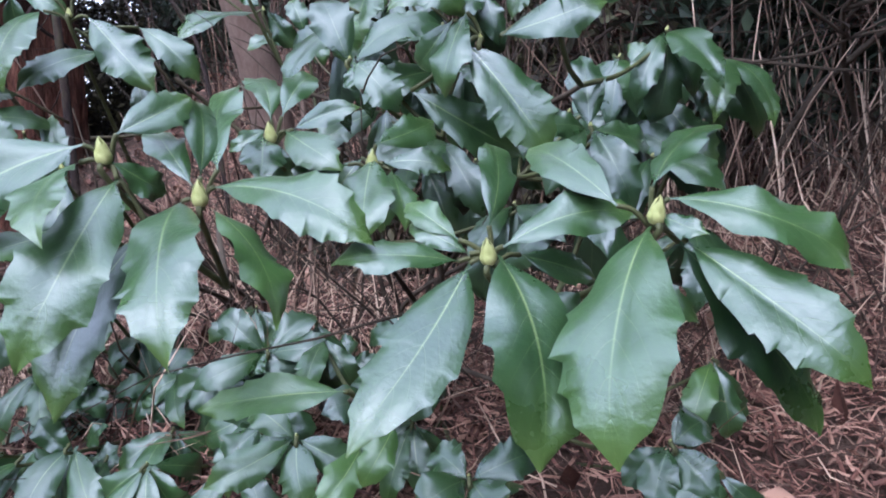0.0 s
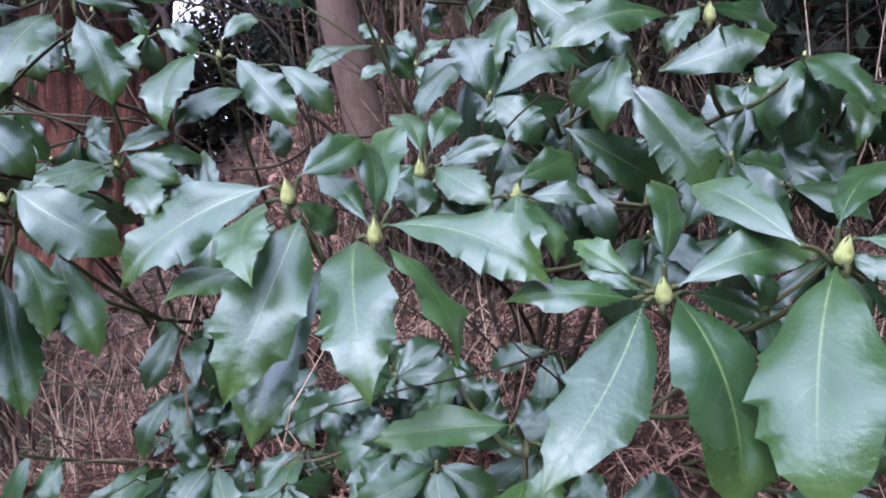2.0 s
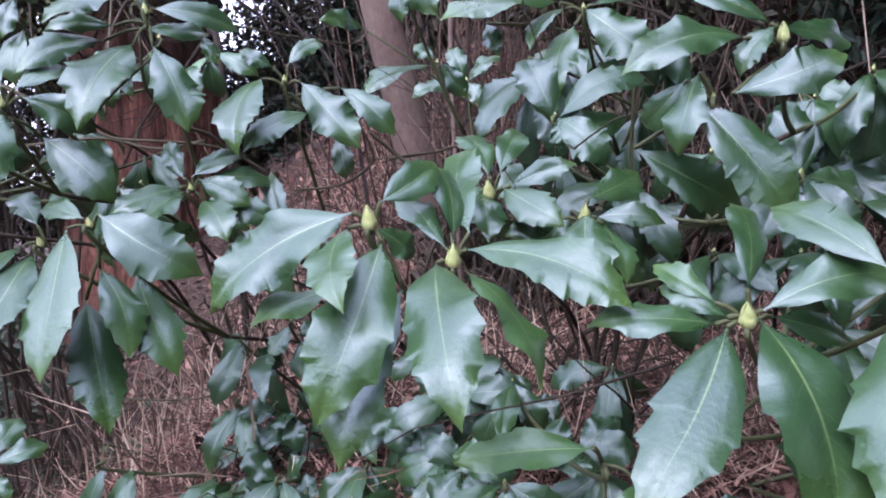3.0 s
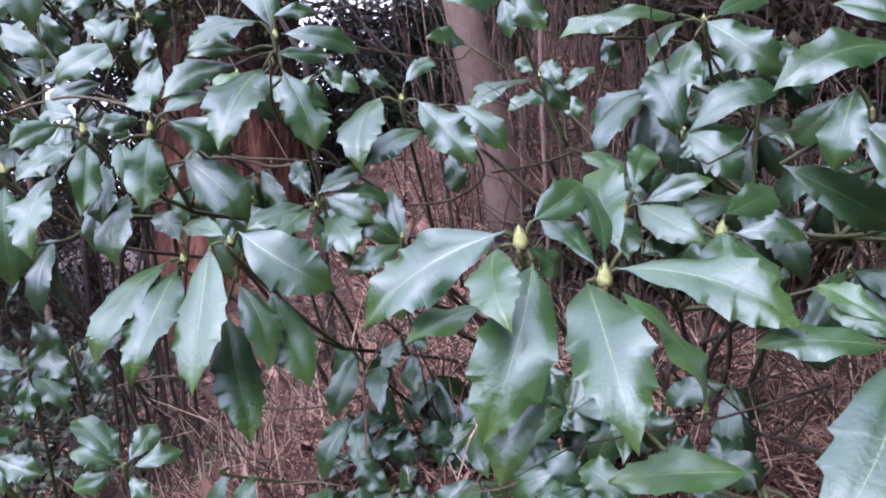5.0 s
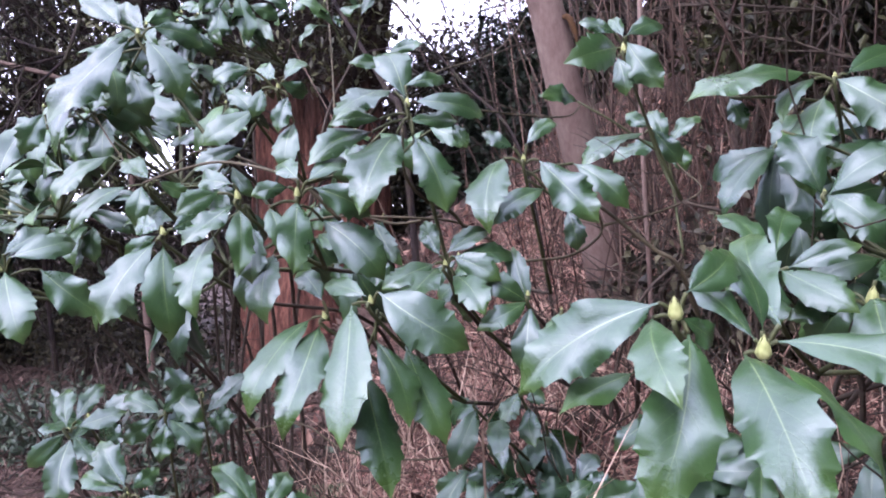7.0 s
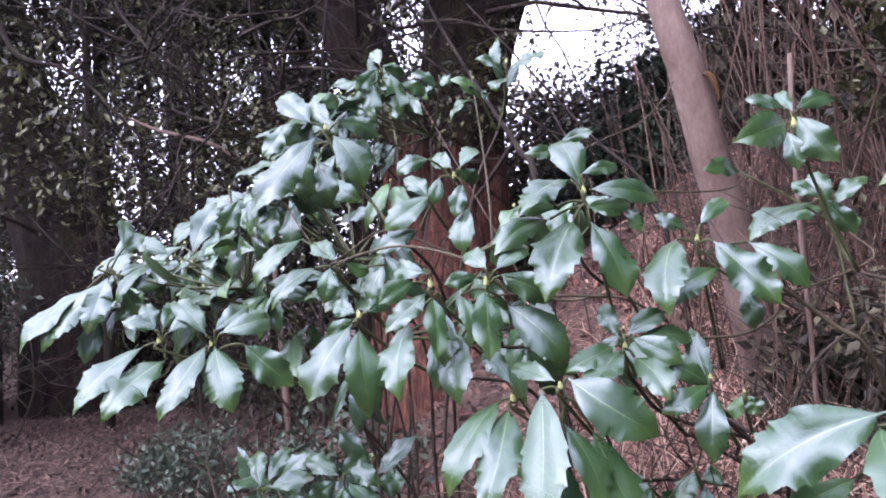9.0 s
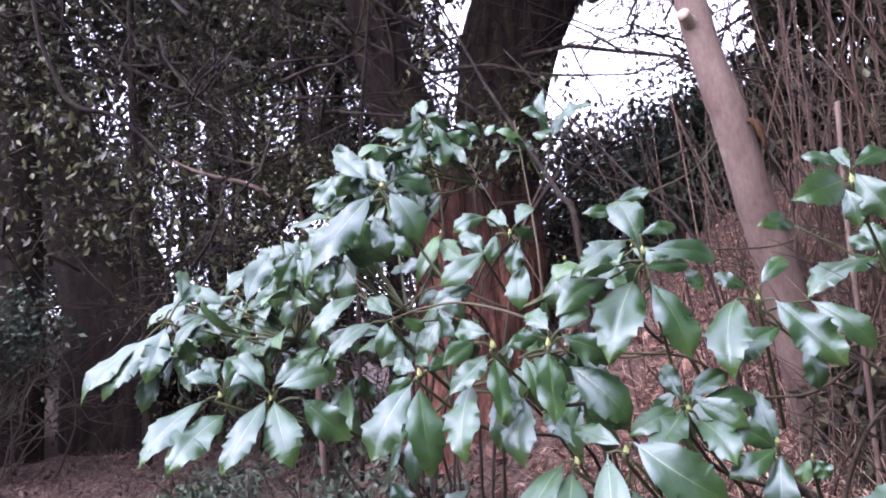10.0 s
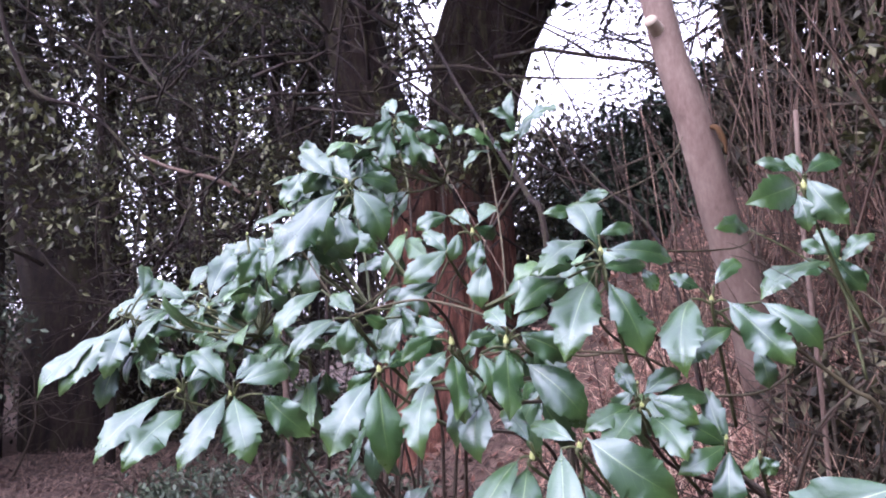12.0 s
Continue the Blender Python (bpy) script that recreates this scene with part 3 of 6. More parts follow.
shade_crown(SHADE, ((1.0, -2.6, 0.7), (3.6, 0.5, 3.0)), 20000, 0.15, 44, -0.2)
wood_tree("woodland_tree", "dense dark evergreen tree behind the leaning tree",
          [([(0.0, 5.6, 1.6), (0.0, 5.6, 3.0), (0.1, 5.5, 4.5), (0.1, 5.5, 6.0)], [0.1, 0.09, 0.08, 0.06])],
          ((-0.9, 4.6, 2.0), (2.4, 6.6, 6.2)), 60000, 0.12, 61, -0.45, 0.9, MAT_CROWN, 40)


def bush(label, box, n, size, seed, keep=-0.1, freq=1.3, material=MAT_BUSH):
    (x0, y0, z0), (x1, y1, z1) = box
    base = ((x0 + x1) / 2, (y0 + y1) / 2, ground_height((x0 + x1) / 2, (y0 + y1) / 2))
    t = tagged(empty("evergreen_bush", base), label, "bush")
    rng = random.Random(seed)
    v, f = [], []
    for i in range(10):
        twig_spray(Vector(base) + Vector((rng.uniform(-0.3, 0.3) * (x1 - x0), rng.uniform(-0.3, 0.3) * (y1 - y0), -0.05)), (rng.gauss(0, 0.5), rng.gauss(0, 0.3), 1), (z1 - z0) * 0.8, 0.012, 2, rng, v, f)
    bw = part("brushwood", as_mesh("brushwood", v, f), MAT_WOODY, t)
    bw["kind"] = "stuff"
    c = leaf_cloud("foliage", cloud_points(n, box, seed, freq, keep, True), size, material, t, seed, 0.45, 0.2)
    c["kind"] = "stuff"
    return t


bush("small-leaved evergreen bush with bluish sheen in the hollow", ((-7.6, 1.9, 0.7), (-6.0, 3.6, 2.1)), 2600, 0.075, 31, 0.05)
bush("small-leaved evergreen bush under the trees", ((-6.5, 4.2, 0.2), (-3.8, 5.6, 1.6)), 5000, 0.07, 32, -0.1, 1.3, MAT_CROWN)
bush("leafy evergreen bush on top of the bank", ((-2.6, 5.2, 1.3), (0.6, 6.4, 3.75)), 42000, 0.09, 33, -0.3, 1.3, MAT_BUSH)
bush("leafy evergreen bush behind the dry stalks", ((-0.3, 4.2, 1.7), (2.6, 5.4, 3.4)), 16000, 0.09, 34, -0.3, 1.3, MAT_CROWN)
bush("dark leafy bush beside the old tree", ((-5.0, 5.6, 0.6), (-1.4, 7.0, 3.3)), 34000, 0.08, 45, -0.3, 1.3, MAT_CROWN)
bush("dark evergreen undergrowth at the far side of the hollow", ((-10.0, 4.2, 0.0), (-6.0, 7.0, 2.1)), 16000, 0.09, 47, -0.3, 1.3, MAT_CROWN)
bush("dark evergreen undergrowth at the edge of the hollow", ((-10.0, 1.0, 0.0), (-7.9, 4.4, 2.3)), 11000, 0.09, 48, -0.3, 1.3, MAT_CROWN)
bush("low evergreen bush on the shaded ground", ((-4.8, 2.4, 0.1), (-2.8, 3.6, 0.6)), 2400, 0.055, 35)
bush("small-leaved low bush beside the hollow", ((-2.5, 1.6, 0.3), (-1.5, 2.5, 1.0)), 1300, 0.05, 36)


bush("dark undergrowth among the dry stalks", ((0.35, 1.6, 0.95), (1.7, 2.5, 2.1)), 4500, 0.06, 37, 0.0, 1.6, MAT_BUSH)
bush("dark low undergrowth at the foot of the leaning tree", ((-0.6, 1.6, 0.85), (0.55, 2.4, 1.45)), 6500, 0.05, 40, -0.05, 1.8, MAT_CROWN)
bush("dark evergreen undergrowth behind the shrub", ((-0.1, 1.75, 0.9), (0.9, 2.4, 1.9)), 1500, 0.06, 38, 0.05, 1.8, MAT_CROWN)


bush("sparse evergreen sprays among the canes", ((-0.4, 2.4, 1.5), (0.6, 3.2, 2.8)), 2200, 0.06, 39, 0.1, 1.8, MAT_OLIVE)
bush("thin olive-leaved bush behind the dry canes", ((0.0, 2.3, 1.5), (1.5, 3.2, 3.2)), 2600, 0.07, 44, 0.1, 1.6, MAT_OLIVE)


# ---- dry canes on the bank ----
def canes():
    rng = random.Random(77)
    first = None
    for i in range(95):
        x = rng.choice((rng.uniform(-0.9, 1.3), rng.uniform(-0.45, 0.5)))
        y = rng.uniform(2.3, 3.7) + 0.1 * abs(x)
        z = ground_height(x, y) - 0.03
        h = rng.uniform(0.6, 2.1)
        lean = Vector((rng.gauss(0.0, 0.2), rng.gauss(-0.04, 0.14), 1)) * h
        bend = Vector((rng.gauss(0, 0.06), rng.gauss(0, 0.05), 0))
        p = Vector((x, y, z))
        c = limb("dry_cane", [p, p + lean * 0.4 + bend, p + lean * 0.75 + bend * 0.6, p + lean], [0.005, 0.0046, 0.004, 0.0022], MAT_CANE, None, 5, 0, i, "", 3)
        tagged(c, "thin reddish brown dead cane standing on the bank", "cane", "dry canes on the bank")


canes()


def reeds():
    """Pale dry stalks standing close together at the end of the bank."""
    rng = random.Random(81)
    v, f = [], []
    for i in range(280):
        x, y = rng.uniform(0.45, 2.1), rng.uniform(1.5, 2.5)
        p = Vector((x, y, ground_height(x, y) - 0.02))
        h = rng.uniform(0.2, 0.75)
        lean = Vector((rng.gauss(0, 0.25), rng.gauss(-0.03, 0.2), 1)) * h
        kink = Vector((rng.gauss(0, 0.02), rng.gauss(0, 0.02), 0))
        r = rng.uniform(0.0015, 0.0034)
        tube([p, p + lean * 0.5 + kink, p + lean], [r, r * 0.9, r * 0.5], 5, 0, 0, v, f)
    ob = part("dry_reeds", as_mesh("dry_reeds", v, f), MAT_REED, None)
    tagged(ob, "pale brown dead stalks standing close together on the bank", "stalks", kind="stuff")


reeds()


def dry_stalks():
    """The many thinner stalks between the canes, in one mesh."""
    rng = random.Random(78)
    v, f = [], []
    for i in range(380):
        x = rng.choice((rng.uniform(-1.3, 1.3), rng.uniform(-0.8, 0.4)))
        y = rng.uniform(2.4, 4.3)
        p = Vector((x, y, ground_height(x, y) - 0.02))
        h = rng.uniform(0.3, 1.5)
        lean = Vector((rng.gauss(0, 0.28), rng.gauss(-0.05, 0.2), 1)) * h
        tube([p, p + lean * 0.5 + Vector((rng.gauss(0, 0.04), rng.gauss(0, 0.04), 0)), p + lean], [0.0035, 0.003, 0.0015], 4, 0, 0, v, f)
    for i in range(300):
        x, y = rng.uniform(-0.5, 0.9), rng.uniform(1.65, 2.5)
        p = Vector((x, y, ground_height(x, y) - 0.02))
        lean = Vector((rng.gauss(0, 0.4), rng.gauss(-0.05, 0.3), 1)) * rng.uniform(0.15, 0.8)
        tube([p, p + lean * 0.5 + Vector((rng.gauss(0, 0.04), rng.gauss(0, 0.04), 0)), p + lean], [0.003, 0.0025, 0.0012], 4, 0, 0, v, f)
    ob = part("dry_stalks", as_mesh("dry_stalks", v, f), MAT_CANE, None)
    tagged(ob, "dense tangle of thin reddish brown dead stalks on the bank", "stalks", kind="stuff")


dry_stalks()


def ground_twigs():
    """Bare dark twigs lying and arching over the litter."""
    rng = random.Random(79)
    v, f = [], []
    for i in range(130):
        x, y = rng.uniform(-1.5, 0.7), rng.uniform(1.0, 2.1)
        p = Vector((x, y, ground_height(x, y)))
        twig_spray(p, (rng.gauss(0, 0.8), rng.gauss(0, 0.5), rng.uniform(0.15, 0.9)), rng.uniform(0.25, 0.6), 0.0035, 1, rng, v, f)
    ob = part("fallen_twigs", as_mesh("fallen_twigs", v, f), MAT_WOODY, None)
    tagged(ob, "dark bare twigs tangled over the litter", "twigs", kind="stuff")


ground_twigs()


def fern(x, y, size, seed):
    """A fern: arching fronds with rows of narrow leaflets."""
    rng = random.Random(seed)
    base = Vector((x, y, ground_height(x, y) - 0.01))
    t = tagged(empty("fern", base), "small green fern growing in the leaf litter", "fern", "ferns in the hollow")
    for k in range(rng.randint(5, 7)):
        a = rng.uniform(0, 6.28)
        L = size * rng.uniform(0.7, 1.1)
        out = Vector((math.cos(a), math.sin(a), 0))
        line = [base + out * (L * s) + Vector((0, 0, L * (0.75 * s - 0.65 * s * s))) for s in [i / 14 for i in range(15)]]
        v, f = tube(line, [0.0022 * (1 - 0.8 * i / 14) for i in range(15)], 4)
        side = Vector((-out.y, out.x, 0))
        for i in range(2, 15):
            w = 0.34 * L * math.sin(math.pi * (i / 15) ** 0.75) * rng.uniform(0.85, 1.1)
            for sg in (1, -1):
                p = line[i]
                tip = p + side * sg * w + out * w * 0.35 - Vector((0, 0, 0.12 * w))
                m = (p + tip) / 2
                d = out * 0.011 * (L / 0.3)
                b = len(v)
                v += [p, m + d + Vector((0, 0, 0.003)), tip, m - d + Vector((0, 0, 0.003))]
                f += [(b, b + 1, b + 2), (b, b + 2, b + 3)]
        part("frond", as_mesh("frond", v, f), MAT_FERN, t)


for k, (x, y, sz) in enumerate(((-1.75, 1.35, 0.28), (-1.5, 1.55, 0.26), (-2.05, 1.5, 0.3), (-1.95, 1.85, 0.28), (-2.4, 1.7, 0.3), (-1.6, 1.9, 0.26), (-2.6, 2.2, 0.3), (-1.2, 1.7, 0.24), (-1.45, 1.3, 0.25), (-1.85, 1.6, 0.3), (-2.2, 1.35, 0.28), (-1.3, 1.45, 0.22), (-2.3, 2.0, 0.32))):
    fern(x, y, sz, 200 + k)


def long_limbs():
    for pts, radii, mat, name, label, cat in (
        ([(-4.59, 2.86, 2.66), (-4.44, 2.97, 2.57), (-4.27, 3.08, 2.51), (-4.11, 3.19, 2.46), (-3.95, 3.31, 2.35), (-3.79, 3.44, 2.15), (-3.7, 3.6, 0.1)], [0.010, 0.013, 0.015, 0.016, 0.017, 0.019, 0.025], MAT_SMOOTH, "broken_branch", "pale broken branch reaching across the hollow", "branch"),
        ([(-4.8, 1.95, 3.7), (-4.78, 2.02, 3.33), (-4.73, 2.1, 3.09), (-4.68, 2.16, 2.93), (-4.59, 2.23, 2.86), (-4.44, 2.33, 2.82), (-4.29, 2.45, 2.68), (-4.17, 2.55, 2.51), (-3.9, 2.9, 2.1), (-3.4, 3.5, 1.7), (-2.7, 4.1, 1.6)], [0.014, 0.015, 0.016, 0.018, 0.016, 0.013, 0.011, 0.010, 0.009, 0.009, 0.009], MAT_DARKBARK, "crooked_limb", "dark crooked bare limb", "branch"),
        ([(-2.41, 3.13, 3.4), (-1.95, 2.82, 2.69), (-1.64, 2.62, 2.26), (-1.36, 2.38, 1.91), (-1.22, 2.2, 1.7), (-1.05, 2.0, 0.6)], [0.007, 0.009, 0.01, 0.012, 0.013, 0.013], MAT_DARKBARK, "leaning_pole", "thin bare leaning sapling pole", "pole"),
        ([(-1.79, 2.79, 2.78), (-1.45, 2.72, 2.37), (-1.1, 2.53, 1.96), (-0.81, 2.29, 1.64), (-0.65, 2.1, 1.0)], [0.004, 0.005, 0.006, 0.006, 0.007], MAT_DARKBARK, "leaning_pole", "thin bare leaning twig", "pole"),
        ([(-0.345, 1.68, 1.9), (-0.347, 1.68, 1.56), (-0.335, 1.68, 1.2), (-0.33, 1.7, 0.9)], [0.006, 0.006, 0.006, 0.006], MAT_SMOOTH, "bare_stalk", "single pale upright stalk", "stalk"),
    ):
        tagged(limb(name, pts, radii, mat, None, 9, 0.1, 3, "", 5), label, cat)


long_limbs()


# ---- the glossy-leaved shrub ----
def leaf_mesh(length, width, bend, fold, seed, rows=20, cols=5):
    """A leathery leaf along +y: wedge base, coarse forward teeth with scallops between them, a wavy margin and a drip tip."""
    width *= 0.94
    rng = random.Random(seed)
    small = length < 0.11
    first = rng.uniform(0.40, 0.52)
    peak = rng.uniform(0.48, 0.60)
    full = rng.uniform(0.60, 0.82)
    teeth, depth = {}, {}
    for side in (1, -1):
        n = rng.choice((2, 3, 3) if small else (3, 3, 4, 4))
        step = (0.94 - first) / n
        teeth[side] = [first - step] + [first + step * (k + 0.35 + rng.uniform(-0.22, 0.22)) for k in range(n)] + [1.02]
        depth[side] = [rng.uniform(0.09, 0.25) for k in range(n + 1)]
    ss = {i / rows for i in range(rows + 1)}
    for side in (1, -1):
        for p, q in zip(teeth[side], teeth[side][1:]):
            ss |= {v for v in (p, p + 0.012, p + 0.25 * (q - p), p + 0.8 * (q - p)) if 0.3 < v < 0.985}
    ss = sorted(ss)
    stalk = 0.06
    wamp = rng.uniform(0.07, 0.15) if rng.random() < 0.85 else 0.03
    slow = {1: rng.uniform(0, 6.3), -1: rng.uniform(0, 6.3)}
    pace = rng.uniform(1.3, 2.6)
    twist = rng.uniform(-0.25, 0.25)
    bow = rng.uniform(-0.06, 0.06)
    curl = rng.uniform(0.2, 0.9)
    sag = rng.uniform(0.02, 0.10)

    def blade(s):
        if s < stalk:
            return 0.03 + 0.04 * (s / stalk) ** 3
        q = (s - stalk) / (1 - stalk)
        if q < peak:
            w = math.sin(math.pi / 2 * q / peak) ** full
        else:
            r = (q - peak) / (1 - peak)
            w = (1 - r ** 1.65) * (1 - 0.22 * r ** 3)
        return max(w, 0.02)

    def tooth(s, side):
        """How far the edge stands out (1 at a tooth, 0 in a scallop) and the depth there."""
        t = teeth[side]
        for k in range(len(t) - 1):
            if t[k] <= s < t[k + 1]:
                f = (s - t[k]) / (t[k + 1] - t[k])
                lead = min(1.0, max(0.0, (s - first + 0.2) / 0.15))
                g = 1 - min(1.0, f / 0.2) if k else 0.0
                g = max(g, max(0.0, (f - 0.25) / 0.75) ** 1.7)
                return (g if k < len(t) - 2 else max(0.0, 1 - f / 0.2)), depth[side][min(k, len(depth[side]) - 1)] * lead
        return 0.0, 0.0

    mid = []
    y = z = prev = 0.0
    for s in ss:
        ang = bend * (0.5 - s) * 2.2 - curl * max(0.0, s - 0.72) * 2.5
        y += (s - prev) * math.cos(ang)
        z += (s - prev) * math.sin(ang)
        prev = s
        mid.append((y, z))
    ey, ez = mid[-1]
    chord, tilt = math.hypot(ey, ez), math.atan2(ez, ey)
    ct, st = math.cos(-tilt), math.sin(-tilt)
    mid = [((yy * ct - zz * st) / chord * length, (yy * st + zz * ct) / chord * length) for yy, zz in mid]
    verts, uvs, faces = [], [], []
    for s, (yy, zz) in zip(ss, mid):
        base = blade(s)
        for side, rng_c in ((-1, range(cols, 0, -1)), (1, range(0, cols + 1))):
            g, d = tooth(s, side)
            w = base * (1 - 0.35 * d) * width * 0.5
            edge = base * (1 + d * (g - 0.55)) * width * 0.5
            for c in rng_c:
                u = c / cols
                wave = (0.18 * (g - 0.4) * min(1.0, d * 9) * u ** 3 + 0.9 * math.sin(pace * 6.28 * s + slow[side])) * min(1, s * 3)
                out = u * (w + (edge - w) * u ** 4)
                lift = fold * u * w + wamp * width * u ** 1.6 * wave * (0.4 + 0.6 * base)
                lift += 0.05 * w * math.sin(math.pi * u) - sag * w * u ** 3
                lift += twist * (s - 0.3) * side * u * w
                verts.append((side * out + bow * length * math.sin(math.pi * s), yy + 0.10 * out + 0.25 * g * d * u ** 4 * w, zz + lift))
                uvs.append((0.5 + 0.5 * side * u, s))
    n = 2 * cols + 1
    for i in range(len(ss) - 1):
        for k in range(n - 1):
            faces.append((i * n + k, i * n + k + 1, (i + 1) * n + k + 1, (i + 1) * n + k))
    me = bpy.data.meshes.new("leaf")
    me.from_pydata(verts, [], faces)
    lay = me.uv_layers.new(name="UVMap")
    lay.data.foreach_set("uv", [x for f in faces for k in f for x in uvs[k]])
    return smooth(me)


LEAF_COUNT = [0]


def leaf(parent, base, tip, width, roll, material, bend=None, jitter=True):
    LEAF_COUNT[0] += 1
    k = LEAF_COUNT[0]
    rng = random.Random(k * 13 + 5)
    base, tip = Vector(base), Vector(tip)
    d = tip - base
    length = d.length
    d.normalize()
    far = min(1.0, max(0.0, (-0.45 - base.x) / 0.6))
    deep = min(1.0, max(0.0, (base.y - 0.5) / 0.2))
    up = Vector((rng.uniform(-0.2, 0.2) - 0.05 - 0.1 * deep, rng.uniform(-0.2, 0.2) - 0.8 - 0.3 * deep, 0.8 - 0.2 * deep))
    if not jitter:
        up = Vector((-0.05, -0.8, 0.75))
    x = d.cross(up)
    if x.length < 0.2:
        x = d.cross(Vector((0.3, 0.2, 1)))
    x.normalize()
    m = Matrix((x, d, x.cross(d))).transposed()
    m = m @ Matrix.Rotation(radians(roll + (rng.uniform(-9, 9) * (1 + 1.6 * far) if jitter else 0)), 3, "Y")
    if material is MAT_LEAF and jitter and rng.random() < 0.08:
        material = MAT_LEAF_FRESH
    me = leaf_mesh(length, width, rng.uniform(0.3, 0.7) if bend is None else bend, rng.uniform(-0.06, 0.12), k)
    ob = part("leaf", me, material, parent)
    ob.matrix_local = Matrix.Translation(ob.location + base) @ m.to_4x4()
    return ob


def bud_mesh(size):
    """A pointed oval bud of overlapping scales."""
    verts, faces = [], []
    prof = [(0, 0.25), (0.12, 0.34), (0.35, 0.42), (0.6, 0.36), (0.8, 0.22), (0.93, 0.09), (1.0, 0.01)]
    for layer in range(3):
        for k in range(4):
            a0 = k * math.pi / 2 + layer * 0.78
            tall = 1.0 - 0.17 * layer
            off = 1.0 + 0.10 * layer
            b = len(verts)
            for h, r in prof:
                for j in range(4):
                    a = a0 + (j - 1.5) * 0.55 * (1 - 0.5 * h)
                    verts.append((math.cos(a) * r * off * size * 0.62, math.sin(a) * r * off * size * 0.62, h * tall * size))
            for i in range(len(prof) - 1):
                for j in range(3):
                    p = b + i * 4 + j
                    faces.append((p, p + 1, p + 5, p + 4))
    me = bpy.data.meshes.new("bud")
    me.from_pydata(verts, [], faces)
    return smooth(me)


BUD = bud_mesh(0.021)
BUD.materials.append(MAT_BUD)


def auto_leaves(n, length, width, seed):
    """Leaf tips round a shoot, spreading and hanging."""
    rng = random.Random(seed * 31 + 7)
    out, a0 = [], rng.uniform(0, 6.28)
    for i in range(n):
        a = a0 + i * 6.28 / n + rng.uniform(-0.3, 0.3)
        L = length * rng.uniform(0.7, 1.15)
        e = rng.uniform(-1.42, -0.4)
        out.append((L * math.cos(a) * math.cos(e), L * math.sin(a) * math.cos(e), L * math.sin(e), width * rng.uniform(0.75, 1.15)))
    return out


FORKS = {}


def shoot_with_bud(plant, node, fork, bud):
    """A green shoot from the fork to the node, with its end bud."""
    FORKS.setdefault(plant, set()).add(tuple(fork))
    node, fork = Vector(node), Vector(fork)
    mid = (node + fork) / 2 + Vector((0.0, 0.012, -0.018))
    line = spline([fork, mid, node - Vector((0, 0, 0.012)), node], 4)
    v, f = tube(line, lerp_list([0.0034, 0.0028, 0.0024, 0.0026], len(line)), 7)
    shoot = part("shoot", as_mesh("shoot", v, f), MAT_STEM, plant)
    if bud:
        b = part("bud", BUD, MAT_BUD, shoot, "pale yellow-green pointed bud")
        lean = (node - mid).normalized() * 0.5 + Vector((0, 0, 1))
        q = Vector((0, 0, 1)).rotation_difference(lean.normalized())
        b.matrix_local = Matrix.Translation(b.location + node - Vector((0, 0, 0.002))) @ q.to_matrix().to_4x4() @ Matrix.Scale(bud * (0.65 if node.x < -0.4 or bud < 0.9 else 1.0), 4)
    return shoot, node, mid


def spray(plant, node, fork, bud, leaves, material=MAT_LEAF):
    """A shoot whose leaves are given one by one: base and tip from the node, width, roll."""
    shoot, node, mid = shoot_with_bud(plant, node, fork, bud)
    rng = random.Random(int(node.x * 1000) + 5)
    for base, tip, width, roll, *other in leaves:
        leaf(shoot, node + Vector(base), node + Vector(tip), width, roll, other[0] if other else material, rng.uniform(0.12, 0.5), False)
        d = Vector(base)
        if d.length > 0.012:
            # a stalk back to the shoot
            end = node + d
            root = node + (mid - node) * min(0.8, 0.3 * d.length / max(0.02, (mid - node).length))
            v, f = tube(spline([root, (root + end) / 2 + Vector((0, 0, 0.004)), end], 3), [0.002] * 7, 6)
            part("leaf_stalk", as_mesh("leaf_stalk", v, f), MAT_STEM, shoot)


def whorl(plant, node, leaves, fork, bud, material=MAT_LEAF):
    """A shoot from the fork to the node with its end bud and leaves (tip offset x, y, z, width, roll)."""
    shoot, node, mid = shoot_with_bud(plant, node, fork, bud)
    # on the lanky side of the shrub the leaves sit apart along the shoot
    lank = min(1.0, max(0.0, (-0.4 - node.x) / 0.15))
    gap = random.Random(int(node.x * 1000) + 3)
    along = (mid - node).normalized()
    for dx, dy, dz, w, *roll in leaves:
        d = Vector((dx, dy, dz))
        out = Vector((dx, dy, 0.0))
        base = node + out.normalized() * 0.003 - Vector((0, 0, 0.004)) + along * (lank * gap.uniform(0.0, 0.07))
        turn = lank * gap.uniform(-18, 18)
        leaf(shoot, base, node + d, w, (roll[0] if roll else 0) + turn, material, gap.uniform(0.1, 0.8) if lank else None)
    return shoot


def shrub(name, at, label):
    return tagged(empty(name, at), label, "shrub")


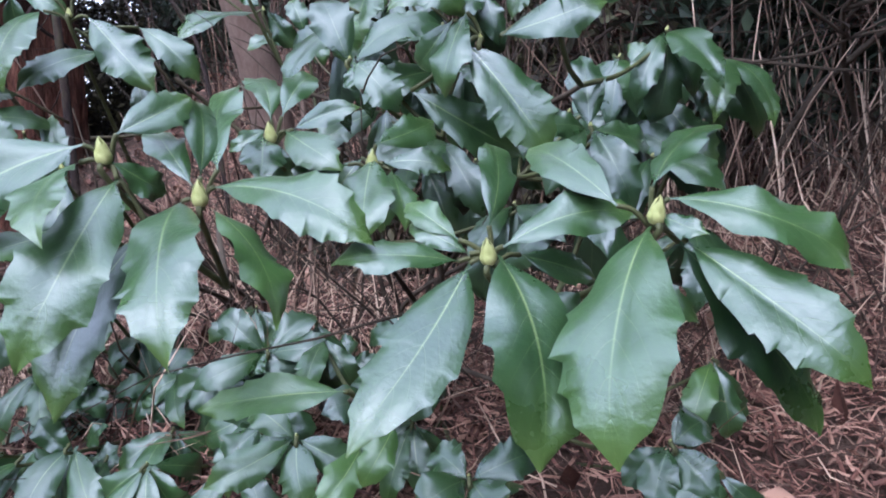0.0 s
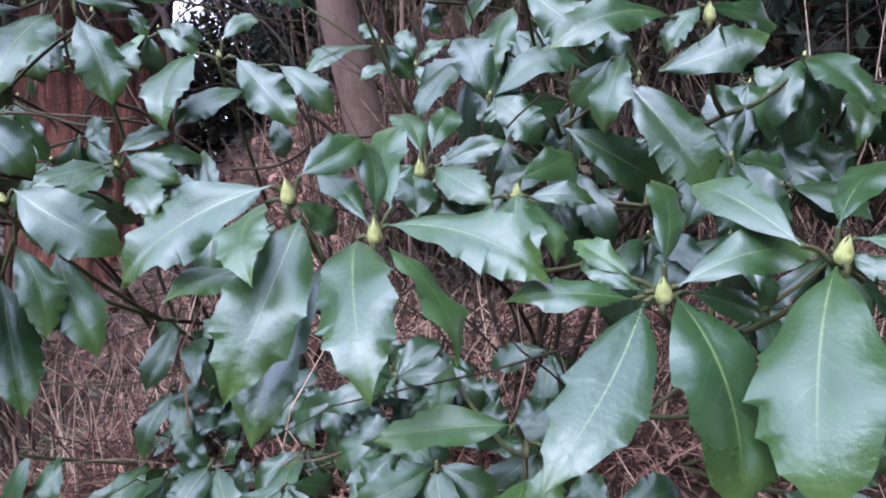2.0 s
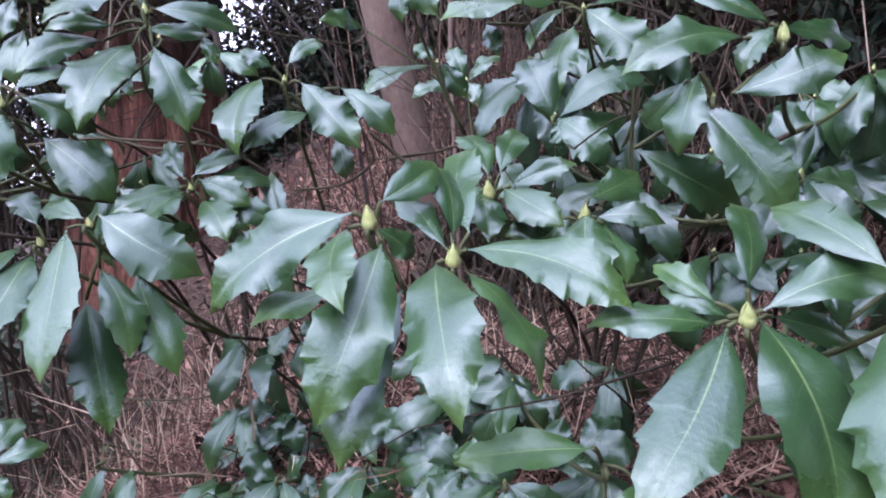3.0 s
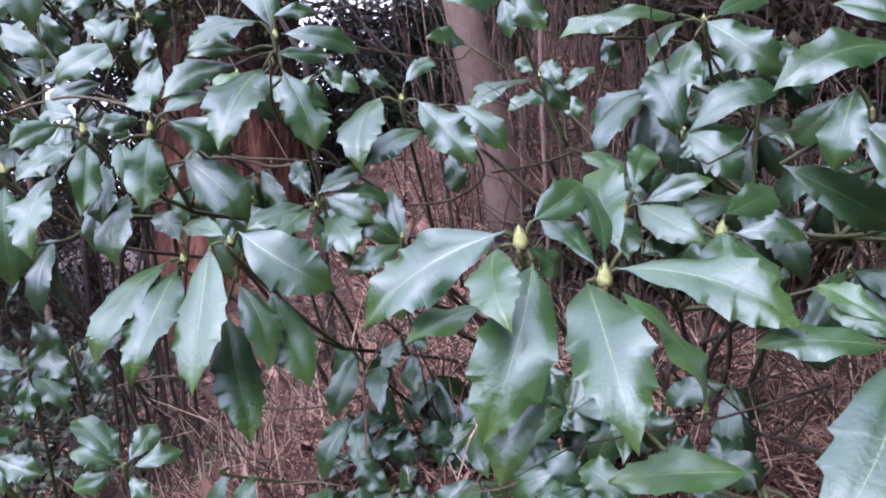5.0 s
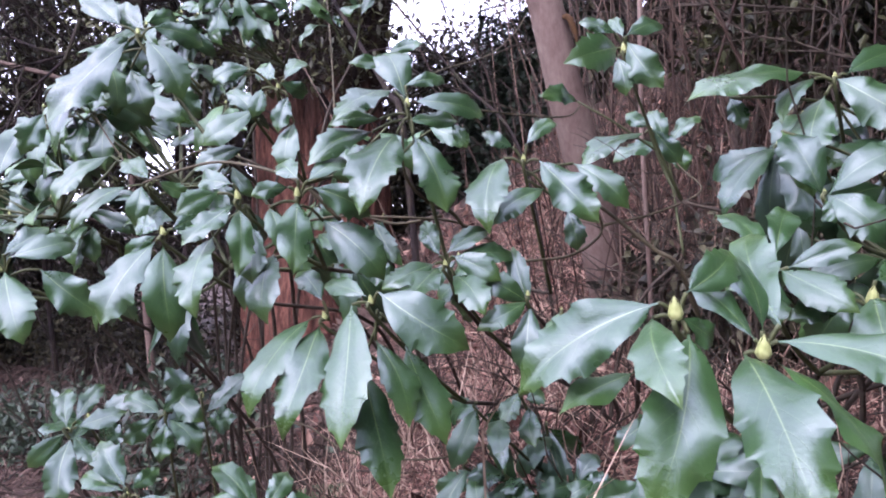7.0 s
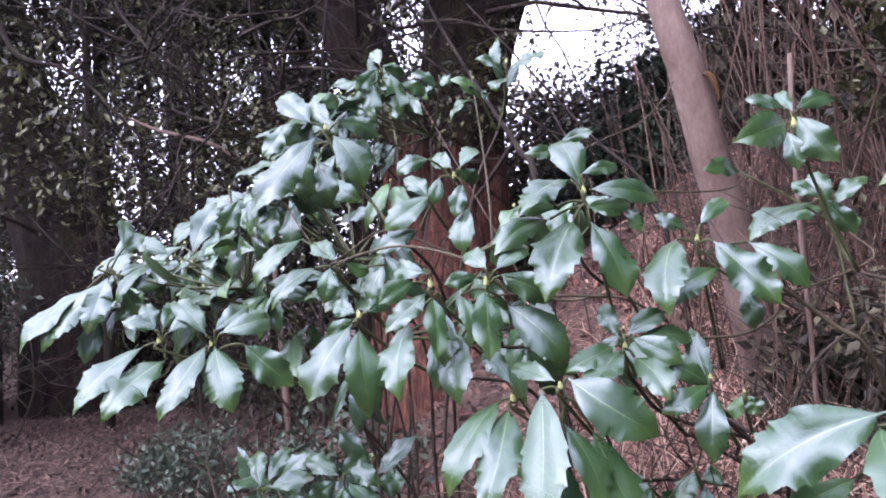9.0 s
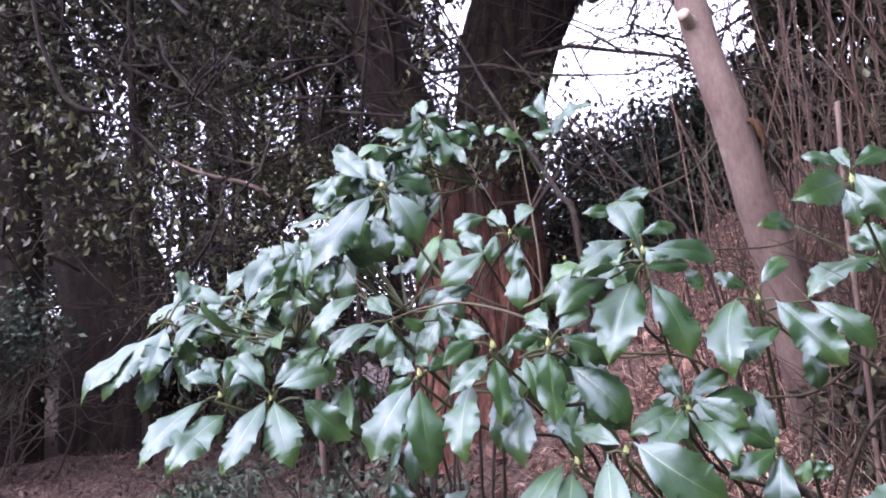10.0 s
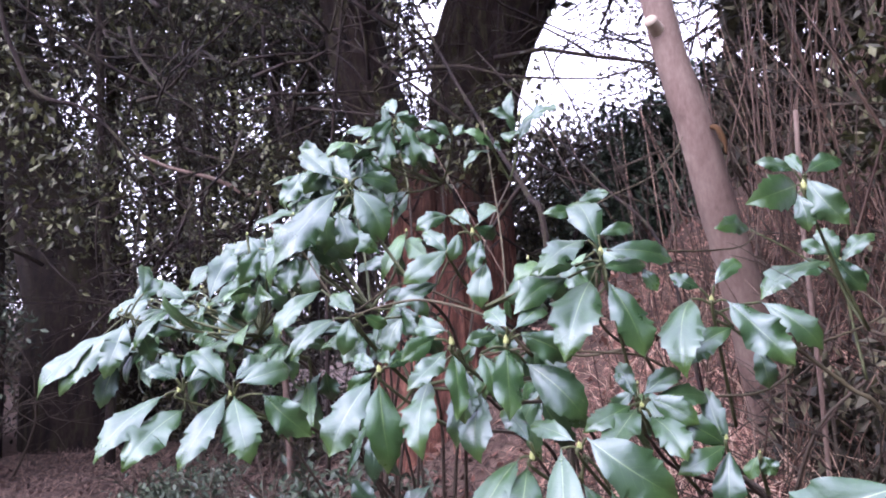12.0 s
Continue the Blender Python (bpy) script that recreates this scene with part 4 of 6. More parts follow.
SHRUB = shrub("glossy_shrub", (-0.3, 1.25, 0.75), "evergreen shrub with large glossy toothed leaves and plump buds")
LOW_SHRUB = shrub("low_shrub", (-0.1, 1.1, 0.7), "low shaded evergreen shrub with dark toothed leaves")
def stems(plant, feet):
    """Woody branches from the shrub's feet up to its forks."""
    rng = random.Random(12)
    for fork in sorted(FORKS.get(plant, ())):
        f = Vector(fork)
        x, y = min(feet, key=lambda q: abs(q[0] - f.x) + rng.uniform(0, 0.15))
        foot = Vector((x + rng.uniform(-0.05, 0.05), y + rng.uniform(-0.05, 0.05), 0))
        foot.z = ground_height(foot.x, foot.y) - 0.03
        d = f - foot
        a = foot + Vector((d.x * 0.18, d.y * 0.15, d.z * 0.42)) + Vector((rng.gauss(0, 0.03), rng.gauss(0, 0.03), 0))
        b = foot + Vector((d.x * 0.58, d.y * 0.55, d.z * 0.82)) + Vector((rng.gauss(0, 0.035), rng.gauss(0, 0.03), rng.gauss(0, 0.03)))
        limb("branch", [foot, a, b, f], [0.0052, 0.0045, 0.0036, 0.003], MAT_WOODY, plant, 7, 0.12, rng.randint(0, 99), "", 6)


LEFT_SHRUB = shrub("low_shrub", (-1.0, 1.0, 0.45), "small evergreen shrub with bluish glossy leaves near the ground")

spray(SHRUB, (0.146, 0.466, 1.171), (0.1, 0.62, 1.08), 1.0, [
    ((-0.003, -0.000, -0.004), (-0.047, -0.102, -0.135), 0.081, 31), ((0.010, 0.002, 0.015), (0.118, -0.034, -0.034), 0.047, 3),
    ((0.022, -0.002, -0.015), (0.109, -0.075, -0.096), 0.058, 13), ((0.023, 0.018, -0.017), (0.115, -0.011, -0.150), 0.062, -9),
    ((-0.026, 0.001, 0.010), (-0.077, 0.086, 0.052), 0.042, -16), ((-0.002, 0.002, 0.023), (0.071, 0.067, 0.068), 0.041, -37),
    ((0.004, 0.000, 0.004), (0.030, -0.021, -0.008), 0.019, 18)])
spray(SHRUB, (0.033, 0.479, 1.141), (0.1, 0.62, 1.08), 1.0, [
    ((0.006, 0.000, 0.005), (0.026, -0.088, -0.117), 0.078, -17), ((-0.014, -0.000, -0.002), (-0.090, -0.096, -0.105), 0.061, 6),
    ((-0.022, -0.000, 0.000), (-0.113, -0.000, -0.003), 0.035, 8), ((-0.022, 0.002, 0.015), (-0.061, 0.034, 0.039), 0.026, -5, MAT_LEAF_FRESH),
    ((-0.014, 0.000, 0.005), (-0.058, 0.023, 0.024), 0.022, -8), ((-0.000, 0.003, 0.025), (0.001, 0.066, 0.086), 0.034, 28),
    ((0.010, 0.001, 0.010), (0.114, 0.023, 0.031), 0.041, 4), ((0.025, 0.030, 0.001), (0.090, 0.058, -0.023), 0.029, 19)])
spray(SHRUB, (-0.183, 0.511, 1.181), (-0.2, 0.62, 1.1), 1.0, [
    ((-0.014, 0.000, 0.001), (0.022, -0.123, -0.095), 0.061, 3), ((0.011, 0.001, 0.012), (0.137, -0.048, -0.029), 0.054, 2),
    ((0.008, -0.000, -0.004), (0.070, -0.059, -0.084), 0.045, -45, MAT_LEAF_FRESH), ((0.000, 0.002, 0.020), (-0.028, 0.069, 0.082), 0.037, 38),
    ((-0.006, 0.001, 0.013), (-0.054, 0.056, 0.053), 0.033, 18), ((0.013, 0.003, 0.025), (0.000, 0.111, 0.100), 0.050, -24)])
spray(SHRUB, (-0.248, 0.501, 1.212), (-0.2, 0.62, 1.1), 1.0, [
    ((-0.014, -0.004, 0.012), (-0.129, -0.023, -0.067), 0.064, -12), ((-0.019, -0.000, -0.001), (0.005, -0.093, -0.055), 0.042, 9),
    ((0.009, -0.001, -0.013), (-0.018, -0.090, -0.135), 0.063, -14), ((0.023, 0.015, -0.051), (-0.009, -0.069, -0.173), 0.058, 4),
    ((0.008, 0.002, 0.020), (0.044, 0.056, 0.053), 0.037, 31), ((0.004, 0.000, 0.000), (0.027, 0.038, -0.025), 0.028, 32),
    ((-0.037, 0.029, -0.052), (-0.092, -0.032, -0.078), 0.033, 1, MAT_LEAF_FRESH)])
spray(SHRUB, (-0.166, 0.664, 1.236), (-0.1, 0.8, 1.12), 1.0, [
    ((-0.009, 0.000, 0.005), (0.004, -0.060, -0.042), 0.044, -16), ((0.013, 0.001, 0.009), (0.074, -0.041, -0.030), 0.044, 4),
    ((0.021, 0.001, 0.011), (0.087, 0.003, 0.032), 0.027, 25), ((-0.006, 0.001, 0.010), (-0.039, -0.011, -0.012), 0.022, -23),
    ((-0.001, 0.002, 0.020), (-0.045, 0.087, 0.065), 0.040, 21), ((0.010, 0.002, 0.023), (0.031, 0.078, 0.070), 0.035, 18),
    ((-0.007, 0.020, 0.003), (0.015, 0.025, -0.044), 0.030, 8)])
spray(SHRUB, (-0.071, 0.679, 1.211), (-0.1, 0.8, 1.12), 1.0, [
    ((0.001, 0.001, 0.010), (0.001, -0.077, -0.066), 0.061, 5), ((-0.024, 0.000, 0.002), (-0.079, -0.032, -0.015), 0.033, -22),
    ((0.019, -0.000, -0.003), (0.036, -0.057, -0.060), 0.036, -22), ((0.012, 0.000, 0.003), (0.080, -0.001, -0.005), 0.028, 19),
    ((0.004, 0.002, 0.022), (0.062, 0.066, 0.050), 0.043, 24), ((-0.012, 0.021, 0.009), (-0.052, 0.024, -0.055), 0.042, -22)])
spray(SHRUB, (-0.586, 0.624, 1.212), (-0.55, 0.85, 1.05), 0.9, [
    ((0.008, 0.003, 0.012), (0.108, 0.033, -0.056), 0.070, 10), ((-0.022, -0.007, -0.002), (0.006, -0.090, -0.146), 0.064, 5),
    ((-0.005, 0.018, -0.046), (0.053, -0.020, -0.137), 0.049, -34), ((-0.025, 0.021, -0.081), (0.035, -0.034, -0.213), 0.060, -42),
    ((0.025, 0.038, -0.054), (0.083, 0.016, -0.163), 0.058, -32), ((-0.006, -0.002, 0.008), (-0.077, 0.028, 0.019), 0.030, -6)])
spray(SHRUB, (-0.653, 0.634, 1.192), (-0.55, 0.85, 1.05), 0.9, [
    ((-0.007, -0.002, -0.009), (0.003, -0.101, -0.120), 0.059, -13), ((-0.016, -0.005, -0.000), (-0.047, -0.090, -0.103), 0.052, 1),
    ((-0.003, -0.001, 0.021), (-0.060, 0.034, 0.054), 0.034, 19)])
spray(SHRUB, (-0.537, 0.745, 1.252), (-0.5, 0.95, 1.1), 0.8, [
    ((0.009, 0.003, 0.012), (0.072, 0.010, -0.021), 0.040, 29), ((0.003, -0.001, 0.016), (0.043, 0.055, 0.044), 0.038, 16),
    ((-0.006, -0.006, 0.013), (-0.030, 0.007, 0.060), 0.030, -2), ((-0.012, -0.008, 0.002), (-0.061, -0.071, -0.029), 0.039, -16),
    ((0.009, 0.008, -0.014), (0.062, -0.035, -0.062), 0.047, -5), ((0.011, 0.005, 0.009), (0.075, 0.070, 0.004), 0.035, 19),
    ((-0.006, -0.003, -0.002), (-0.030, -0.083, -0.058), 0.048, -5)])
spray(SHRUB, (-0.584, 0.739, 1.464), (-0.56, 0.85, 1.2), 1.0, [
    ((-0.014, -0.006, -0.038), (-0.023, -0.100, -0.149), 0.073, -18), ((0.007, 0.001, -0.039), (0.060, -0.019, -0.146), 0.063, -25),
    ((-0.045, -0.016, -0.034), (-0.093, -0.100, -0.086), 0.042, -32), ((-0.004, -0.001, 0.009), (-0.051, 0.038, 0.084), 0.054, 18),
    ((-0.041, 0.041, 0.074), (-0.085, -0.005, 0.065), 0.024, -44), ((-0.017, -0.005, 0.020), (-0.054, -0.106, -0.036), 0.046, -22),
    ((0.007, 0.003, 0.005), (0.084, 0.073, -0.010), 0.040, 29), ((-0.003, -0.000, 0.027), (0.036, 0.045, 0.036), 0.023, 47),
    ((0.000, -0.001, -0.020), (0.047, 0.067, -0.014), 0.031, 34), ((0.045, 0.046, -0.019), (0.066, 0.051, -0.054), 0.023, 16),
    ((-0.045, 0.040, 0.086), (0.001, 0.055, 0.098), 0.021, 41), ((-0.035, -0.012, -0.017), (-0.085, -0.064, -0.032), 0.028, -32),
    ((-0.058, -0.044, -0.137), (-0.094, -0.076, -0.110), 0.031, -44)])
spray(SHRUB, (-0.455, 0.850, 1.396), (-0.45, 1.0, 1.2), 0.9, [
    ((0.020, 0.006, 0.000), (0.104, -0.008, -0.091), 0.063, 0), ((0.061, 0.052, -0.002), (0.138, 0.053, -0.072), 0.046, 8),
    ((-0.027, -0.009, 0.004), (-0.023, -0.099, -0.105), 0.062, 0), ((0.024, 0.028, -0.038), (-0.042, -0.046, -0.097), 0.044, -18),
    ((0.004, 0.002, 0.023), (0.035, 0.055, 0.058), 0.028, 30), ((0.049, 0.067, -0.069), (0.063, 0.061, -0.129), 0.035, -1),
    ((-0.015, -0.005, 0.019), (-0.056, -0.017, 0.040), 0.026, -21)])
spray(SHRUB, (-0.752, 0.602, 1.340), (-0.72, 0.75, 1.25), 1.0, [
    ((-0.007, -0.003, -0.009), (-0.031, -0.066, -0.060), 0.037, -23), ((0.000, 0.002, -0.013), (0.032, -0.047, -0.095), 0.038, -50),
    ((-0.023, -0.018, -0.047), (-0.001, -0.078, -0.139), 0.052, -3), ((-0.020, -0.014, 0.006), (-0.044, -0.059, -0.022), 0.033, -52),
    ((0.000, 0.042, -0.037), (0.001, 0.007, -0.139), 0.044, -5), ((-0.004, -0.006, 0.017), (-0.058, 0.007, 0.025), 0.031, -26),
    ((0.004, 0.021, -0.034), (0.018, 0.000, -0.106), 0.041, -8)])
spray(SHRUB, (-0.682, 0.623, 1.341), (-0.72, 0.75, 1.25), 1.0, [
    ((-0.000, 0.001, -0.004), (0.026, -0.054, -0.095), 0.047, -43), ((-0.030, -0.016, -0.014), (-0.003, -0.037, -0.069), 0.032, -36),
    ((0.017, 0.009, 0.010), (0.069, 0.058, -0.025), 0.045, 45), ((0.008, 0.046, -0.029), (0.084, 0.064, -0.106), 0.062, 5),
    ((-0.008, -0.007, 0.010), (-0.044, -0.032, 0.000), 0.025, -49), ((0.002, -0.002, 0.020), (-0.040, 0.027, 0.043), 0.032, -2),
    ((-0.047, 0.019, -0.069), (-0.027, -0.026, -0.154), 0.053, 3), ((0.012, 0.004, 0.018), (0.029, 0.068, 0.051), 0.035, 25)])
spray(SHRUB, (-1.184, 0.620, 1.255), (-1.15, 0.75, 1.2), 0.8, [
    ((0.004, 0.003, -0.002), (0.068, -0.020, -0.104), 0.068, -25), ((0.044, 0.028, -0.000), (0.102, 0.085, -0.073), 0.061, 13),
    ((-0.005, -0.004, 0.001), (-0.008, -0.096, -0.110), 0.055, -23), ((0.014, 0.005, 0.019), (0.052, 0.085, 0.039), 0.049, 37),
    ((0.007, -0.000, 0.024), (0.014, 0.069, 0.064), 0.043, 38), ((-0.006, -0.007, 0.017), (-0.085, -0.005, 0.068), 0.045, 22)])
spray(SHRUB, (-1.255, 0.575, 1.262), (-1.15, 0.75, 1.2), 0.8, [
    ((0.004, 0.008, -0.030), (-0.007, -0.097, -0.114), 0.066, -35), ((-0.022, -0.012, -0.006), (-0.048, -0.116, -0.102), 0.055, -21),
    ((-0.003, -0.005, 0.020), (-0.048, -0.036, 0.035), 0.031, -9), ((0.007, 0.001, 0.021), (-0.004, 0.046, 0.065), 0.036, 56),
    ((-0.004, -0.006, 0.020), (-0.046, 0.008, 0.062), 0.034, 38), ((0.013, 0.005, 0.015), (0.028, 0.069, 0.047), 0.041, 46)])
spray(SHRUB, (0.032, 0.586, 1.317), (0.1, 0.75, 1.3), 0.5, [
    ((-0.012, -0.001, 0.021), (-0.030, -0.009, -0.050), 0.040, 21), ((-0.012, -0.003, -0.005), (0.058, -0.015, -0.100), 0.057, 16),
    ((-0.061, 0.037, -0.039), (0.043, 0.064, -0.097), 0.052, 26), ((-0.024, -0.004, 0.014), (-0.052, 0.030, -0.020), 0.031, -39)])
spray(SHRUB, (0.099, 0.624, 1.370), (0.15, 0.75, 1.3), 0.9, [
    ((-0.035, -0.007, 0.002), (-0.146, -0.051, -0.036), 0.048, -9), ((-0.050, -0.033, -0.050), (0.040, -0.034, -0.022), 0.044, 21),
    ((-0.007, -0.001, 0.013), (-0.038, -0.009, -0.032), 0.030, 7), ((-0.011, -0.001, 0.015), (-0.083, 0.017, 0.051), 0.031, -9),
    ((-0.002, 0.000, 0.011), (0.075, 0.066, 0.009), 0.039, 28)])
spray(SHRUB, (-0.061, 0.886, 1.479), (0.0, 1.05, 1.3), 0.8, [
    ((0.000, 0.000, 0.000), (0.090, -0.010, -0.077), 0.064, 22), ((-0.012, -0.004, -0.022), (-0.038, -0.068, -0.129), 0.055, 13),
    ((-0.030, -0.005, 0.008), (-0.179, -0.098, -0.036), 0.069, 3), ((-0.124, -0.025, -0.018), (-0.107, -0.038, -0.063), 0.028, 14),
    ((-0.023, -0.004, 0.001), (-0.068, -0.056, -0.063), 0.035, 15), ((0.092, 0.033, -0.097), (-0.025, -0.020, -0.123), 0.050, -3),
    ((0.063, 0.045, -0.137), (-0.036, -0.012, -0.184), 0.058, -18), ((0.013, 0.003, 0.004), (0.090, 0.071, 0.036), 0.041, 18)])
spray(SHRUB, (0.000, 0.860, 1.390), (0.0, 0.9, 1.25), 0.0, [
    ((-0.131, -0.045, 0.016), (-0.105, -0.082, -0.068), 0.045, -11, MAT_LEAF_FRESH)])
spray(SHRUB, (-1.621, 0.721, 1.407), (-1.4, 0.9, 1.35), 0.8, [
    ((-0.037, -0.014, -0.051), (-0.105, -0.111, -0.182), 0.067, -14), ((-0.006, 0.003, -0.034), (-0.063, -0.090, -0.175), 0.068, -24),
    ((0.006, 0.008, -0.022), (0.010, -0.042, -0.143), 0.063, -33), ((-0.048, 0.025, -0.108), (-0.057, -0.002, -0.208), 0.057, -36),
    ((0.017, 0.017, -0.035), (0.076, 0.087, -0.047), 0.038, 29), ((0.025, 0.023, -0.041), (0.040, 0.053, -0.111), 0.044, -39),
    ((0.020, 0.010, 0.014), (0.030, 0.078, 0.067), 0.044, 45), ((0.041, 0.019, 0.035), (-0.024, 0.063, 0.099), 0.039, 58)])
spray(SHRUB, (-1.528, 0.873, 1.413), (-1.4, 0.9, 1.35), 0.7, [
    ((-0.018, -0.008, -0.019), (0.012, -0.006, -0.097), 0.047, -30, MAT_LEAF_FRESH), ((0.010, 0.004, 0.009), (0.062, 0.084, 0.077), 0.061, 40),
    ((0.002, -0.002, 0.019), (0.012, 0.078, 0.141), 0.067, 33), ((-0.040, -0.028, 0.018), (-0.130, -0.054, 0.050), 0.046, -5),
    ((-0.051, -0.029, -0.018), (-0.098, -0.068, -0.060), 0.042, -64), ((0.015, 0.012, -0.013), (0.073, 0.035, -0.078), 0.050, -12)])
spray(SHRUB, (-1.041, 0.745, 1.621), (-0.95, 0.8, 1.45), 0.9, [
    ((-0.014, -0.007, -0.013), (-0.080, -0.100, -0.155), 0.070, -36), ((0.008, 0.007, -0.010), (0.064, 0.023, -0.108), 0.064, -24),
    ((-0.030, 0.014, -0.049), (-0.000, 0.018, -0.127), 0.047, -16), ((-0.074, 0.007, -0.032), (-0.053, 0.003, -0.126), 0.048, -54, MAT_LEAF_FRESH),
    ((0.008, 0.004, 0.007), (-0.056, 0.014, 0.058), 0.046, -16), ((0.018, 0.010, 0.010), (0.054, 0.086, -0.004), 0.046, 58),
    ((-0.021, -0.015, 0.011), (-0.095, -0.012, 0.070), 0.053, 6)])
spray(SHRUB, (-1.170, 0.779, 1.515), (-1.1, 0.9, 1.4), 0.5, [
    ((-0.013, -0.006, -0.013), (-0.018, -0.024, -0.086), 0.042, -24), ((0.015, 0.011, -0.009), (0.025, -0.002, -0.102), 0.047, -14),
    ((-0.004, -0.003, 0.003), (-0.076, 0.004, 0.046), 0.046, 7), ((-0.106, -0.008, 0.007), (-0.128, -0.036, -0.068), 0.047, -56),
    ((0.007, 0.003, 0.005), (0.034, 0.062, -0.020), 0.039, 71)])
spray(SHRUB, (-1.005, 0.726, 1.382), (-1.0, 0.9, 1.25), 0.6, [
    ((-0.010, -0.006, -0.003), (-0.012, -0.020, -0.065), 0.036, -41), ((0.011, 0.006, 0.003), (0.035, 0.042, -0.014), 0.026, 55, MAT_LEAF_FRESH),
    ((-0.078, 0.003, 0.048), (-0.120, -0.064, -0.035), 0.044, -21), ((-0.043, -0.002, -0.002), (-0.083, -0.067, -0.072), 0.039, -22),
    ((0.049, 0.066, -0.000), (0.036, 0.044, -0.068), 0.039, -18), ((-0.001, -0.002, 0.007), (-0.061, 0.014, 0.043), 0.039, 13)])
spray(SHRUB, (-0.863, 0.794, 1.493), (-0.9, 1.0, 1.4), 0.5, [
    ((-0.020, -0.002, -0.057), (-0.078, -0.047, -0.095), 0.042, -30), ((0.000, -0.000, -0.000), (-0.059, -0.049, -0.058), 0.048, -31),
    ((-0.002, -0.000, -0.005), (-0.055, 0.007, 0.035), 0.037, 5)])
spray(SHRUB, (-0.803, 0.768, 1.515), (-0.9, 1.0, 1.4), 0.8, [
    ((0.003, 0.000, 0.009), (0.022, 0.045, 0.000), 0.028, 84), ((-0.020, -0.012, -0.001), (-0.027, -0.026, -0.047), 0.027, -39),
    ((0.011, 0.009, -0.011), (0.003, -0.007, -0.067), 0.032, -36), ((0.015, 0.018, -0.048), (0.014, 0.001, -0.124), 0.044, -12),
    ((-0.031, -0.024, 0.028), (-0.073, -0.056, 0.003), 0.033, -40), ((-0.002, -0.004, 0.014), (-0.046, 0.023, 0.045), 0.034, -19),
    ((0.009, 0.003, 0.013), (0.003, 0.064, 0.054), 0.033, 22)])
spray(SHRUB, (-0.880, 0.616, 1.300), (-0.85, 0.78, 1.2), 1.0, [
    ((-0.010, -0.004, -0.010), (-0.035, -0.071, -0.114), 0.063, -20), ((-0.002, 0.001, -0.015), (0.035, -0.030, -0.136), 0.063, -50),
    ((0.010, 0.005, 0.005), (0.024, 0.047, 0.023), 0.026, 57), ((-0.005, -0.004, 0.006), (-0.055, 0.010, 0.018), 0.030, -20),
    ((-0.009, -0.005, -0.002), (-0.038, -0.029, -0.028), 0.025, -51)])
spray(SHRUB, (-1.349, 1.364, 1.950), (-1.3, 1.55, 1.8), 0.6, [
    ((-0.006, -0.005, 0.010), (-0.050, -0.046, -0.058), 0.051, -64), ((0.002, -0.002, 0.021), (-0.039, 0.022, 0.075), 0.040, -1),
    ((0.023, 0.015, -0.001), (0.056, 0.011, -0.135), 0.067, -44), ((0.046, 0.033, -0.029), (0.100, 0.085, -0.055), 0.044, 62),
    ((-0.017, -0.005, -0.035), (-0.024, -0.027, -0.135), 0.057, -43), ((0.009, 0.002, 0.016), (0.040, 0.076, 0.008), 0.045, 92)])
spray(SHRUB, (-1.365, 1.085, 1.787), (-1.34, 1.28, 1.65), 0.5, [
    ((-0.007, -0.003, -0.007), (-0.040, -0.040, -0.095), 0.057, -54), ((0.005, 0.005, -0.014), (0.008, -0.011, -0.110), 0.055, -42),
    ((0.012, 0.008, -0.000), (0.033, 0.075, 0.032), 0.043, 78), ((-0.011, -0.008, 0.007), (-0.090, -0.003, 0.036), 0.047, -42),
    ((-0.065, -0.011, -0.029), (-0.103, -0.052, -0.118), 0.059, -40)])
spray(SHRUB, (-0.328, 1.010, 1.577), (-0.25, 1.15, 1.35), 0.9, [
    ((-0.010, -0.007, 0.006), (-0.080, -0.092, -0.032), 0.065, -55), ((0.004, -0.000, 0.016), (0.058, -0.004, -0.064), 0.054, 30),
    ((-0.012, -0.012, 0.028), (-0.067, -0.026, 0.047), 0.026, -29), ((-0.001, -0.005, 0.023), (-0.022, 0.035, 0.064), 0.026, 2),
    ((-0.010, -0.005, -0.008), (0.002, -0.009, -0.071), 0.036, 7), ((0.003, -0.003, 0.025), (0.052, 0.070, 0.055), 0.040, 32)])
spray(SHRUB, (-0.298, 1.159, 1.477), (-0.25, 1.15, 1.35), 0.7, [
    ((-0.010, -0.005, -0.006), (-0.108, -0.105, -0.076), 0.060, 8), ((0.005, 0.003, -0.000), (0.050, 0.019, -0.060), 0.043, 36),
    ((-0.004, -0.004, 0.005), (-0.044, 0.014, 0.034), 0.029, -36), ((-0.123, -0.027, 0.056), (-0.173, -0.116, 0.051), 0.041, -49)])
spray(SHRUB, (0.336, 0.999, 1.340), (0.34, 1.1, 1.15), 0.9, [
    ((-0.022, -0.004, -0.024), (0.042, -0.060, -0.125), 0.069, 16), ((0.018, 0.003, 0.016), (0.131, -0.039, -0.061), 0.065, 27),
    ((0.030, 0.003, 0.004), (0.063, -0.024, -0.070), 0.044, 15), ((-0.010, 0.000, 0.013), (-0.063, 0.030, 0.057), 0.042, -37),
    ((-0.014, -0.000, 0.008), (-0.063, -0.016, -0.022), 0.033, -33), ((-0.088, 0.017, 0.040), (-0.056, -0.033, -0.093), 0.055, -10),
    ((-0.149, 0.007, -0.021), (-0.105, -0.044, -0.108), 0.044, 8)])
